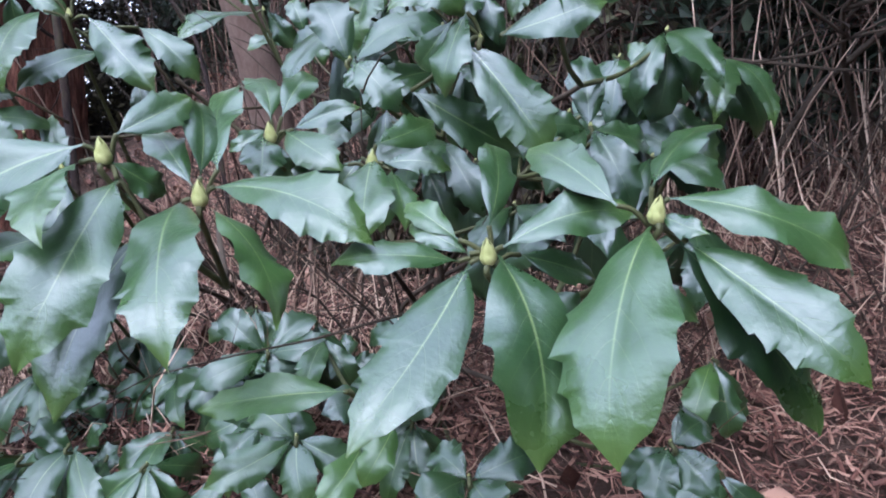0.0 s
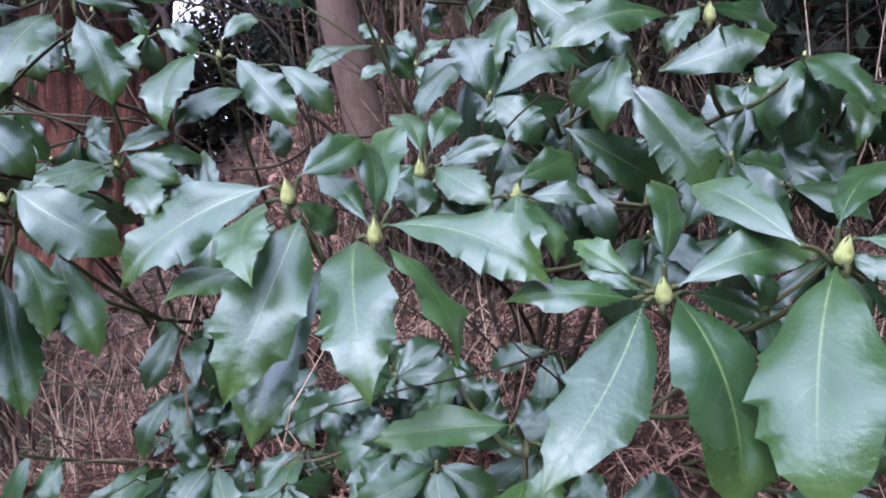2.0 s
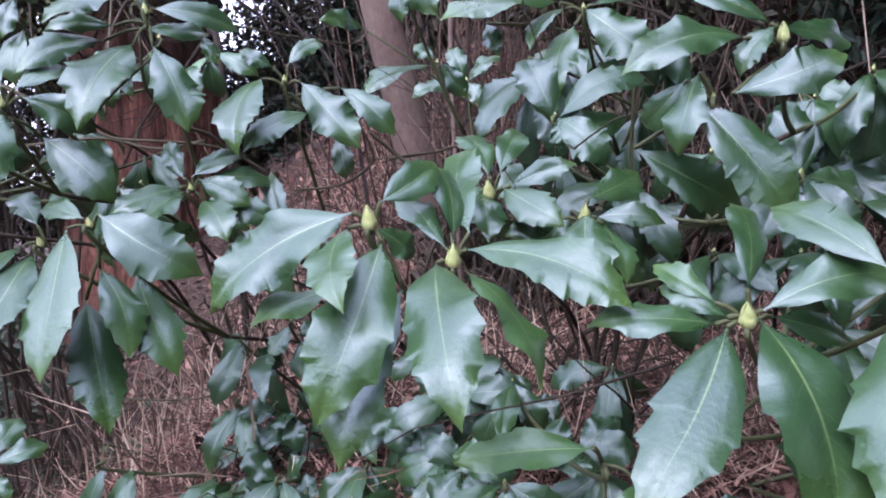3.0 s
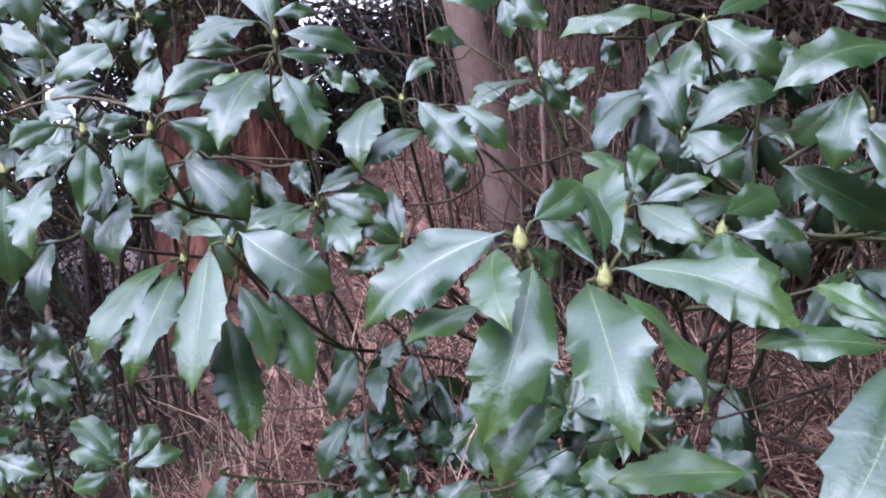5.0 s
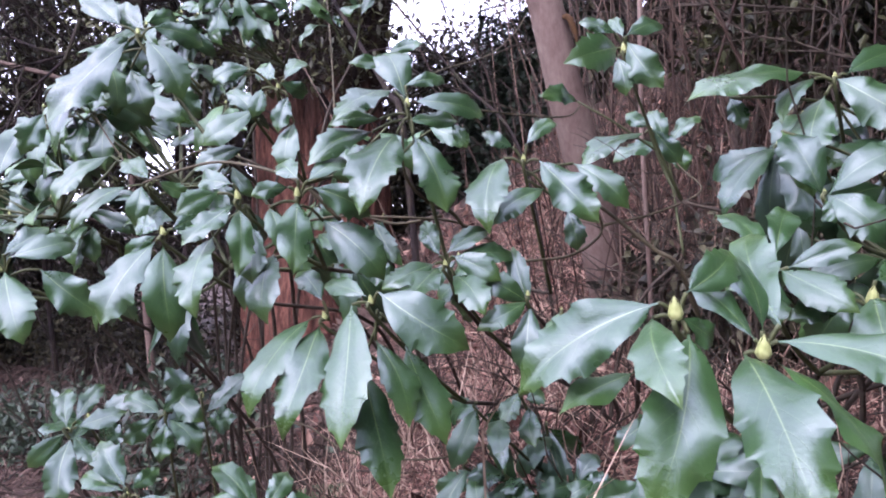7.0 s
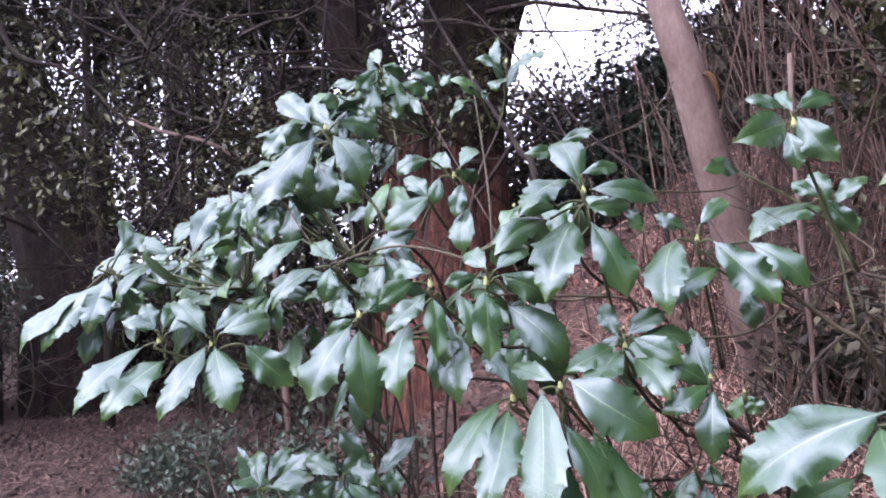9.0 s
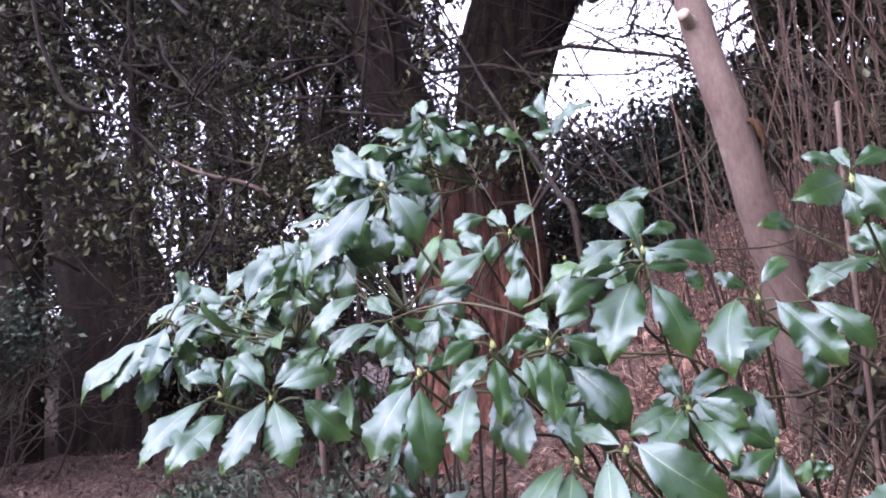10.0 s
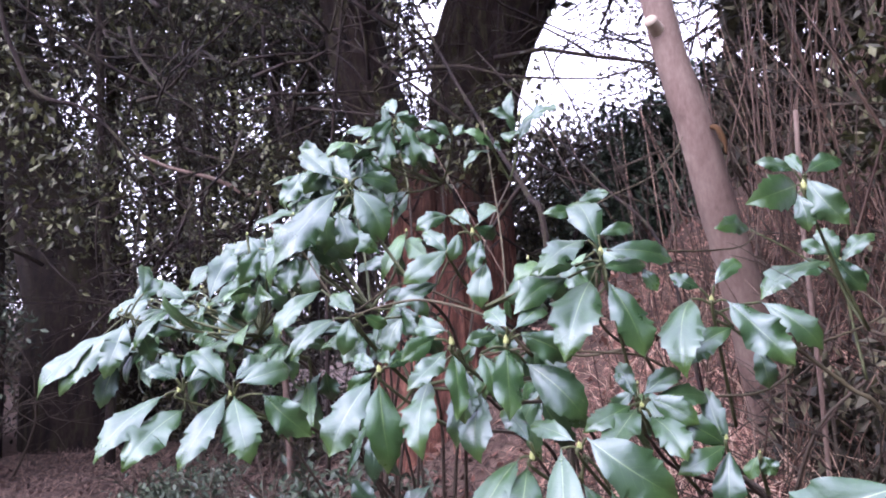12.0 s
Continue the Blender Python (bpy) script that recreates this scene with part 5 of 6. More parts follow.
spray(LOW_SHRUB, (-0.064, 0.514, 1.021), (-0.1, 0.75, 0.95), 0.0, [
    ((-0.010, -0.018, 0.019), (-0.117, -0.029, 0.007), 0.041, 10, MAT_LEAF_FRESH), ((0.027, -0.001, -0.013), (0.002, -0.026, -0.053), 0.029, -16, MAT_LEAF_FRESH),
    ((0.000, -0.003, -0.030), (-0.030, -0.037, -0.066), 0.032, -19, MAT_LEAF_FRESH)])
spray(LEFT_SHRUB, (-0.774, 0.669, 0.930), (-0.85, 0.85, 0.6), 0.6, [
    ((-0.008, -0.003, 0.009), (-0.062, 0.023, 0.043), 0.038, 35), ((0.004, 0.001, 0.005), (0.005, 0.055, 0.038), 0.035, 31),
    ((0.009, 0.003, -0.002), (0.056, 0.040, 0.009), 0.031, 10), ((-0.008, -0.003, 0.000), (-0.064, -0.021, 0.019), 0.034, 10),
    ((-0.011, -0.004, -0.006), (-0.056, -0.027, -0.024), 0.030, -35), ((0.005, 0.001, -0.013), (0.036, -0.001, -0.043), 0.024, -9),
    ((-0.013, -0.004, 0.009), (-0.084, 0.005, 0.051), 0.041, 27)])
spray(LEFT_SHRUB, (-1.032, 0.699, 0.916), (-1.0, 0.9, 0.6), 0.6, [
    ((-0.004, -0.001, 0.012), (-0.064, 0.012, 0.073), 0.048, 20), ((0.004, 0.002, 0.008), (0.015, 0.048, 0.028), 0.029, 54),
    ((0.016, 0.005, -0.004), (0.084, 0.018, -0.029), 0.042, 9), ((-0.012, -0.004, -0.004), (-0.064, -0.035, -0.035), 0.038, -44),
    ((-0.008, -0.002, 0.006), (-0.080, -0.005, 0.024), 0.042, 15), ((0.008, 0.002, -0.008), (0.039, -0.005, -0.052), 0.030, -25)])
spray(LEFT_SHRUB, (-1.171, 0.719, 0.997), (-1.1, 0.95, 0.6), 0.6, [
    ((0.004, 0.001, -0.011), (0.027, -0.035, -0.117), 0.057, -21), ((0.013, 0.004, 0.004), (0.073, 0.046, 0.023), 0.037, 21),
    ((-0.004, -0.001, 0.006), (-0.044, 0.040, 0.056), 0.036, 16), ((0.008, 0.002, -0.007), (0.062, 0.003, -0.052), 0.033, -35),
    ((0.011, 0.004, 0.015), (0.014, 0.059, 0.062), 0.034, 32), ((-0.008, -0.003, -0.007), (-0.047, -0.035, -0.053), 0.038, -56)])
spray(LEFT_SHRUB, (-1.074, 0.824, 1.004), (-1.2, 1.0, 0.6), 0.6, [
    ((-0.006, -0.002, 0.002), (0.019, 0.049, 0.040), 0.039, 53), ((-0.012, -0.004, -0.007), (-0.058, -0.034, -0.044), 0.037, -50),
    ((0.006, 0.002, -0.009), (0.068, 0.001, -0.064), 0.046, -30), ((-0.001, 0.021, 0.030), (0.058, 0.024, -0.015), 0.042, -0),
    ((-0.009, -0.003, 0.002), (-0.091, 0.002, 0.026), 0.042, 13), ((-0.000, -0.000, -0.012), (0.007, -0.023, -0.075), 0.038, -42)])
whorl(SHRUB, (-0.437, 0.782, 1.211), [(-0.055, -0.051, -0.042, 0.035), (0.003, -0.021, -0.106, 0.044), (-0.064, -0.017, 0.027, 0.038), (-0.028, 0.036, 0.064, 0.034)], (-0.42, 0.90, 1.10), 0.7)
whorl(SHRUB, (-0.402, 0.829, 1.188), [(0.017, 0.003, -0.029, 0.028), (-0.015, -0.004, -0.036, 0.023)], (-0.40, 0.90, 1.12), 0.5)
whorl(SHRUB, (-1.010, 0.736, 1.373), [(-0.012, -0.022, -0.069, 0.048), (0.053, 0.017, -0.070, 0.029), (-0.106, -0.066, -0.076, 0.033), (-0.117, -0.044, -0.019, 0.032), (0.048, 0.062, 0.027, 0.033)], (-1.00, 0.90, 1.25), 0.6)
whorl(SHRUB, (-1.464, 0.754, 1.384), [(0.036, 0.004, -0.046, 0.046), (-0.048, -0.011, 0.062, 0.037), (0.041, 0.045, 0.036, 0.037)], (-1.30, 0.95, 1.30), 0.5)
whorl(SHRUB, (-0.979, 1.395, 1.917), [(-0.064, -0.061, 0.000, 0.042), (-0.016, -0.029, -0.079, 0.055), (0.093, 0.057, 0.019, 0.051), (0.020, 0.049, 0.006, 0.042), (-0.022, 0.011, 0.074, 0.033)], (-1.02, 1.42, 1.75), 1.0)
whorl(SHRUB, (-1.047, 1.338, 1.873), [(-0.042, -0.047, -0.009, 0.042), (-0.015, -0.024, -0.043, 0.051), (-0.048, -0.032, -0.115, 0.046), (0.019, 0.044, -0.038, 0.037)], (-1.02, 1.42, 1.75), 0.6)
whorl(SHRUB, (-1.520, 1.620, 2.023), [(-0.071, -0.056, -0.053, 0.056), (-0.021, -0.003, 0.094, 0.056), (0.065, 0.042, -0.131, 0.065), (-0.064, -0.021, -0.095, 0.056), (0.025, 0.041, 0.071, 0.047), (-0.123, -0.005, -0.122, 0.056), (-0.179, -0.056, -0.025, 0.056)], (-1.45, 1.60, 1.80), 1.0)
whorl(SHRUB, (-1.209, 1.452, 1.937), [(-0.024, -0.025, -0.068, 0.046), (-0.068, -0.042, 0.007, 0.042), (0.035, 0.004, -0.025, 0.042), (-0.057, 0.008, -0.034, 0.047)], (-1.30, 1.55, 1.80), 0.6)
whorl(SHRUB, (-0.279, 1.429, 1.492), [(-0.108, -0.058, -0.042, 0.051), (0.037, -0.011, -0.063, 0.046), (0.067, 0.066, 0.060, 0.047), (-0.037, 0.021, 0.073, 0.047)], (-0.25, 1.40, 1.25), 0.8)
whorl(SHRUB, (-0.099, 0.741, 1.326), [(-0.035, 0.032, 0.069, 0.052), (0.100, 0.023, 0.037, 0.048), (0.053, -0.016, -0.058, 0.050), (0.023, -0.015, -0.032, 0.046)], (0.00, 0.90, 1.25), 0.5, MAT_LEAF_SHADED)
whorl(SHRUB, (0.164, 0.767, 1.258), [(0.042, -0.036, -0.096, 0.050), (-0.054, -0.041, -0.077, 0.045), (-0.078, -0.007, -0.010, 0.042), (0.077, 0.033, -0.022, 0.048), (-0.002, 0.057, 0.085, 0.048)], (0.10, 0.90, 1.20), 0.6, MAT_LEAF_SHADED)
whorl(LOW_SHRUB, (-0.234, 0.882, 0.971), [(0.109, -0.001, -0.003, 0.047), (-0.088, -0.035, -0.042, 0.046), (-0.068, 0.034, 0.046, 0.047), (-0.018, -0.024, -0.029, 0.041), (0.057, 0.053, 0.036, 0.048)], (-0.30, 1.00, 0.85), 0.5, MAT_LEAF_SHADED)
whorl(LOW_SHRUB, (-0.437, 1.019, 0.843), [(-0.023, -0.060, -0.085, 0.050), (0.048, -0.044, -0.029, 0.046), (0.051, -0.043, -0.115, 0.050), (-0.104, -0.011, 0.000, 0.046), (-0.049, 0.046, 0.063, 0.047), (-0.155, -0.024, -0.032, 0.046), (0.068, 0.022, 0.024, 0.047)], (-0.50, 1.15, 0.75), 0.6, MAT_LEAF_SHADED)
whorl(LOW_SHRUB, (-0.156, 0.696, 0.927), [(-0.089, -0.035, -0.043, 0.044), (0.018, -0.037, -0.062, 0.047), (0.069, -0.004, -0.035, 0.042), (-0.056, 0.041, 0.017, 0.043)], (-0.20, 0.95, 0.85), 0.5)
whorl(LOW_SHRUB, (0.208, 0.599, 0.959), [(0.032, -0.035, -0.036, 0.041), (-0.025, -0.036, -0.048, 0.041), (-0.044, -0.005, -0.039, 0.037), (0.043, 0.030, 0.009, 0.043)], (0.15, 0.90, 0.85), 0.5, MAT_LEAF_SHADED)
whorl(LOW_SHRUB, (0.122, 0.549, 1.062), [(-0.034, 0.024, 0.039, 0.043), (-0.025, 0.013, -0.067, 0.057), (0.031, 0.031, -0.084, 0.058)], (0.08, 0.80, 0.95), 0.0, MAT_LEAF_SHADED)
whorl(LOW_SHRUB, (0.026, 0.653, 0.902), [(0.031, -0.034, -0.026, 0.054), (-0.050, -0.033, -0.021, 0.054), (0.072, 0.031, 0.012, 0.048), (-0.035, 0.040, 0.008, 0.048)], (0.00, 0.95, 0.85), 0.5, MAT_LEAF_SHADED)
whorl(LOW_SHRUB, (-0.411, 0.970, 0.908), [(-0.055, -0.040, -0.018, 0.041), (0.056, 0.008, 0.002, 0.046), (0.015, -0.029, -0.061, 0.046), (0.030, 0.042, 0.032, 0.038), (-0.023, -0.041, -0.052, 0.041), (0.077, 0.003, -0.036, 0.046)], (-0.40, 1.10, 0.80), 0.6, MAT_LEAF_SHADED)
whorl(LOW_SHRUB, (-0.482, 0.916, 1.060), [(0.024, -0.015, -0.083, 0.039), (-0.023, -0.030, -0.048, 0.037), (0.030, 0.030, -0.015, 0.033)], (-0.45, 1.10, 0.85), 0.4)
whorl(LOW_SHRUB, (-0.299, 0.895, 0.942), [(-0.019, -0.027, -0.057, 0.046), (0.051, -0.019, -0.057, 0.046), (0.022, -0.036, -0.107, 0.050), (-0.063, -0.010, -0.024, 0.042), (0.087, 0.011, 0.006, 0.046), (0.148, 0.039, 0.008, 0.047)], (-0.30, 1.05, 0.80), 0.5, MAT_LEAF_SHADED)
whorl(LOW_SHRUB, (-0.144, 0.964, 0.936), [(-0.066, -0.006, 0.039, 0.047), (0.054, -0.015, -0.014, 0.046), (0.002, -0.034, -0.051, 0.041)], (-0.25, 1.10, 0.85), 0.4, MAT_LEAF_SHADED)
whorl(LOW_SHRUB, (-0.509, 0.918, 0.937), [(-0.021, -0.029, -0.070, 0.046), (0.018, -0.021, -0.032, 0.041), (0.039, -0.011, -0.069, 0.042), (-0.060, -0.010, -0.019, 0.042), (-0.021, 0.031, 0.059, 0.038)], (-0.45, 1.10, 0.80), 0.5, MAT_LEAF_SHADED)
whorl(LOW_SHRUB, (-0.487, 0.863, 0.839), [(-0.069, -0.031, -0.026, 0.051), (0.017, -0.041, -0.033, 0.050), (0.063, -0.004, -0.013, 0.046), (0.032, 0.026, 0.028, 0.042), (-0.057, 0.015, 0.041, 0.042)], (-0.50, 1.10, 0.75), 0.6, MAT_LEAF_SHADED)
whorl(LOW_SHRUB, (-0.206, 0.753, 0.918), [(-0.036, -0.028, -0.037, 0.046), (0.030, -0.030, -0.040, 0.046), (0.060, 0.007, -0.007, 0.042), (-0.051, 0.015, 0.027, 0.042)], (-0.20, 1.00, 0.80), 0.5, MAT_LEAF_SHADED)
whorl(LOW_SHRUB, (-0.213, 0.967, 0.952), [(-0.024, -0.033, -0.103, 0.046), (0.040, -0.002, -0.050, 0.042), (-0.057, -0.018, -0.043, 0.042)], (-0.20, 1.10, 0.80), 0.4, MAT_LEAF_SHADED)
whorl(LOW_SHRUB, (-0.075, 0.797, 0.932), [(-0.066, -0.039, -0.004, 0.050), (0.072, -0.001, 0.000, 0.050), (-0.006, -0.045, -0.022, 0.045), (0.049, 0.035, 0.026, 0.047), (-0.035, 0.022, 0.017, 0.047)], (0.00, 1.00, 0.80), 0.5, MAT_LEAF_SHADED)
whorl(LOW_SHRUB, (-0.177, 1.044, 0.926), [(-0.034, -0.034, -0.056, 0.041), (0.042, 0.014, 0.013, 0.042), (-0.020, 0.015, 0.027, 0.042)], (-0.10, 1.10, 0.80), 0.4, MAT_LEAF_SHADED)
whorl(LOW_SHRUB, (-0.574, 0.928, 0.938), auto_leaves(5, 0.115, 0.044, 500), (-0.45, 1.10, 0.85), 0.4)
whorl(LOW_SHRUB, (-0.546, 0.970, 0.858), auto_leaves(5, 0.115, 0.044, 501), (-0.45, 1.10, 0.80), 0.4, MAT_LEAF_SHADED)
whorl(LOW_SHRUB, (-0.528, 0.819, 0.852), auto_leaves(5, 0.115, 0.044, 502), (-0.45, 1.10, 0.80), 0.4)
whorl(LOW_SHRUB, (-0.446, 0.867, 0.832), auto_leaves(6, 0.115, 0.044, 503), (-0.45, 1.10, 0.80), 0.4, MAT_LEAF_SHADED)
whorl(LOW_SHRUB, (-0.379, 0.976, 0.916), auto_leaves(5, 0.115, 0.044, 504), (-0.30, 1.00, 0.85), 0.4)
whorl(LOW_SHRUB, (-0.236, 0.771, 0.872), auto_leaves(4, 0.115, 0.044, 505), (-0.20, 0.95, 0.85), 0.4, MAT_LEAF_SHADED)
whorl(LOW_SHRUB, (-0.153, 0.719, 0.861), auto_leaves(4, 0.115, 0.044, 506), (-0.20, 1.00, 0.80), 0.4)
whorl(LOW_SHRUB, (0.318, 0.769, 0.859), auto_leaves(4, 0.115, 0.044, 507), (0.00, 1.00, 0.80), 0.4, MAT_LEAF_SHADED)
whorl(LOW_SHRUB, (0.077, 0.766, 0.826), auto_leaves(4, 0.115, 0.044, 508), (0.00, 1.00, 0.80), 0.4)
whorl(LOW_SHRUB, (-0.468, 1.033, 0.981), auto_leaves(5, 0.115, 0.044, 509), (-0.45, 1.10, 0.85), 0.4, MAT_LEAF_SHADED)
whorl(LOW_SHRUB, (-0.178, 0.935, 1.001), auto_leaves(4, 0.115, 0.044, 510), (-0.20, 0.95, 0.85), 0.4)
whorl(LOW_SHRUB, (-0.544, 0.889, 1.041), auto_leaves(4, 0.115, 0.044, 511), (-0.45, 1.10, 0.85), 0.4, MAT_LEAF_SHADED)
whorl(LOW_SHRUB, (-0.294, 1.051, 0.998), auto_leaves(5, 0.115, 0.044, 512), (-0.30, 1.00, 0.85), 0.4)
whorl(LOW_SHRUB, (-0.540, 1.028, 0.839), auto_leaves(4, 0.115, 0.044, 513), (-0.50, 1.10, 0.75), 0.4)
whorl(LOW_SHRUB, (-0.719, 0.812, 0.879), auto_leaves(4, 0.115, 0.044, 514), (-0.50, 1.10, 0.75), 0.4)
whorl(LOW_SHRUB, (-0.019, 0.935, 1.001), auto_leaves(4, 0.115, 0.044, 515), (0.00, 0.95, 0.85), 0.4, MAT_LEAF_SHADED)
whorl(LOW_SHRUB, (0.224, 0.842, 1.078), auto_leaves(4, 0.115, 0.044, 516), (0.08, 0.80, 0.95), 0.4)
whorl(LOW_SHRUB, (-0.038, 0.822, 0.896), auto_leaves(5, 0.115, 0.044, 517), (0.00, 0.95, 0.85), 0.4)
whorl(LOW_SHRUB, (-0.246, 0.856, 0.894), auto_leaves(5, 0.115, 0.044, 518), (-0.20, 0.95, 0.85), 0.4)
whorl(LOW_SHRUB, (-0.467, 0.817, 0.869), auto_leaves(5, 0.115, 0.044, 519), (-0.45, 1.10, 0.80), 0.4)
whorl(LOW_SHRUB, (-0.362, 0.881, 0.865), auto_leaves(5, 0.115, 0.044, 520), (-0.30, 1.05, 0.80), 0.4)
whorl(LOW_SHRUB, (-0.285, 0.944, 0.904), auto_leaves(5, 0.115, 0.044, 521), (-0.30, 1.00, 0.85), 0.4)
whorl(LOW_SHRUB, (-0.354, 0.780, 0.860), auto_leaves(5, 0.115, 0.044, 522), (-0.20, 1.00, 0.80), 0.4)
whorl(LOW_SHRUB, (-0.576, 0.850, 0.851), auto_leaves(5, 0.115, 0.044, 523), (-0.50, 1.10, 0.75), 0.4)
whorl(LOW_SHRUB, (-0.368, 0.805, 0.841), auto_leaves(5, 0.115, 0.044, 524), (-0.30, 1.05, 0.80), 0.4)
whorl(LOW_SHRUB, (0.341, 0.839, 0.972), auto_leaves(4, 0.115, 0.044, 525), (0.15, 0.90, 0.85), 0.4)
whorl(LOW_SHRUB, (-0.156, 0.877, 0.991), auto_leaves(4, 0.115, 0.044, 526), (-0.10, 0.75, 0.95), 0.4)
whorl(LEFT_SHRUB, (-1.281, 0.857, 0.976), [(-0.057, -0.064, -0.020, 0.051), (0.076, 0.012, -0.035, 0.051), (0.006, -0.038, -0.052, 0.055), (0.067, 0.059, 0.041, 0.047), (-0.087, -0.006, 0.052, 0.047)], (-1.20, 1.00, 0.60), 1.0, MAT_LEAF_SHADED)
whorl(LEFT_SHRUB, (-1.073, 0.913, 1.016), [(-0.050, -0.058, -0.041, 0.051), (0.070, 0.009, -0.034, 0.051), (0.000, -0.039, -0.071, 0.050), (0.061, 0.067, 0.038, 0.047), (-0.080, -0.002, 0.051, 0.047)], (-1.10, 1.00, 0.60), 1.0, MAT_LEAF_SHADED)
whorl(SHRUB, (-1.276, 0.824, 1.552), auto_leaves(6, 0.125, 0.048, 0), (-1.10, 0.90, 1.40), 0.7)
whorl(SHRUB, (-1.426, 0.912, 1.535), auto_leaves(6, 0.125, 0.048, 1), (-1.40, 0.90, 1.35), 0.7)
whorl(SHRUB, (-1.527, 0.922, 1.462), auto_leaves(6, 0.125, 0.048, 2), (-1.40, 0.90, 1.35), 0.7)
whorl(SHRUB, (-1.587, 0.891, 1.424), auto_leaves(6, 0.125, 0.048, 3), (-1.40, 0.90, 1.35), 0.7)
whorl(SHRUB, (-1.728, 0.925, 1.416), auto_leaves(6, 0.125, 0.048, 4), (-1.40, 0.90, 1.35), 0.7)
whorl(SHRUB, (-1.814, 0.922, 1.462), auto_leaves(5, 0.125, 0.048, 5), (-1.40, 0.90, 1.35), 0.7)
whorl(SHRUB, (-1.285, 0.924, 1.625), auto_leaves(6, 0.125, 0.048, 6), (-1.10, 0.90, 1.40), 0.7)
whorl(SHRUB, (-1.353, 1.092, 1.784), auto_leaves(6, 0.125, 0.048, 7), (-1.30, 1.21, 1.66), 0.7)
whorl(SHRUB, (-1.415, 1.275, 1.878), auto_leaves(5, 0.125, 0.048, 8), (-1.30, 1.55, 1.80), 0.7)
whorl(SHRUB, (-1.472, 0.856, 1.358), auto_leaves(5, 0.125, 0.048, 9), (-1.30, 0.95, 1.30), 0.7)
whorl(SHRUB, (-1.405, 0.891, 1.393), auto_leaves(5, 0.125, 0.048, 10), (-1.40, 0.90, 1.35), 0.7)
whorl(SHRUB, (-1.226, 0.909, 1.580), auto_leaves(5, 0.125, 0.048, 11), (-1.10, 0.90, 1.40), 0.7)
whorl(SHRUB, (-1.085, 0.910, 1.396), auto_leaves(4, 0.125, 0.048, 13), (-1.00, 0.90, 1.25), 0.7)
whorl(SHRUB, (-1.099, 1.067, 1.471), auto_leaves(4, 0.125, 0.048, 14), (-1.10, 0.90, 1.40), 0.7)
whorl(SHRUB, (-1.386, 0.962, 1.392), auto_leaves(5, 0.125, 0.048, 15), (-1.40, 0.90, 1.35), 0.7)
whorl(SHRUB, (-1.330, 1.440, 1.917), auto_leaves(5, 0.125, 0.048, 16), (-1.30, 1.55, 1.80), 0.7)
whorl(SHRUB, (-1.494, 1.127, 1.766), auto_leaves(5, 0.125, 0.048, 17), (-1.44, 1.25, 1.65), 0.7)
whorl(SHRUB, (-0.749, 1.038, 1.514), auto_leaves(3, 0.125, 0.048, 18), (-0.90, 1.00, 1.40), 0.7)
whorl(SHRUB, (-0.825, 1.053, 1.499), auto_leaves(4, 0.125, 0.048, 19), (-0.90, 1.00, 1.40), 0.7)
whorl(SHRUB, (-1.391, 1.367, 1.945), auto_leaves(7, 0.120, 0.042, 100), (-1.30, 1.55, 1.80), 0.6)
whorl(SHRUB, (-1.421, 1.341, 1.896), auto_leaves(6, 0.120, 0.042, 101), (-1.30, 1.55, 1.80), 0.6)
whorl(SHRUB, (-1.420, 1.430, 1.781), auto_leaves(6, 0.120, 0.042, 102), (-1.30, 1.55, 1.80), 0.6)
whorl(SHRUB, (-1.397, 1.240, 1.844), auto_leaves(7, 0.120, 0.042, 103), (-1.30, 1.55, 1.80), 0.6)
whorl(SHRUB, (-1.477, 1.351, 1.784), auto_leaves(7, 0.120, 0.042, 104), (-1.45, 1.60, 1.80), 0.6)
whorl(SHRUB, (-1.393, 1.161, 1.767), auto_leaves(7, 0.120, 0.042, 105), (-1.34, 1.28, 1.65), 0.6)
whorl(SHRUB, (-1.449, 1.122, 1.785), auto_leaves(5, 0.120, 0.042, 106), (-1.40, 1.24, 1.66), 0.6)
whorl(SHRUB, (-1.481, 1.144, 1.752), auto_leaves(7, 0.120, 0.042, 107), (-1.43, 1.26, 1.63), 0.6)
whorl(SHRUB, (-1.457, 1.215, 1.637), auto_leaves(7, 0.120, 0.042, 108), (-1.40, 0.90, 1.35), 0.6)
whorl(SHRUB, (-1.415, 1.136, 1.593), auto_leaves(5, 0.120, 0.042, 109), (-1.40, 0.90, 1.35), 0.6)
whorl(SHRUB, (-1.453, 1.074, 1.613), auto_leaves(6, 0.120, 0.042, 110), (-1.40, 0.90, 1.35), 0.6)
whorl(SHRUB, (-1.639, 1.159, 1.662), auto_leaves(5, 0.120, 0.042, 111), (-1.59, 1.28, 1.54), 0.6)
whorl(SHRUB, (-1.534, 1.048, 1.603), auto_leaves(7, 0.120, 0.042, 112), (-1.40, 0.90, 1.35), 0.6)
whorl(SHRUB, (-1.546, 1.097, 1.562), auto_leaves(5, 0.120, 0.042, 113), (-1.40, 0.90, 1.35), 0.6)
whorl(SHRUB, (-1.494, 0.950, 1.589), auto_leaves(7, 0.120, 0.042, 114), (-1.40, 0.90, 1.35), 0.6)
whorl(SHRUB, (-1.614, 1.025, 1.581), auto_leaves(6, 0.120, 0.042, 115), (-1.40, 0.90, 1.35), 0.6)
whorl(SHRUB, (-1.664, 1.053, 1.541), auto_leaves(7, 0.120, 0.042, 116), (-1.40, 0.90, 1.35), 0.6)
whorl(SHRUB, (-1.610, 1.023, 1.483), auto_leaves(7, 0.120, 0.042, 117), (-1.40, 0.90, 1.35), 0.6)
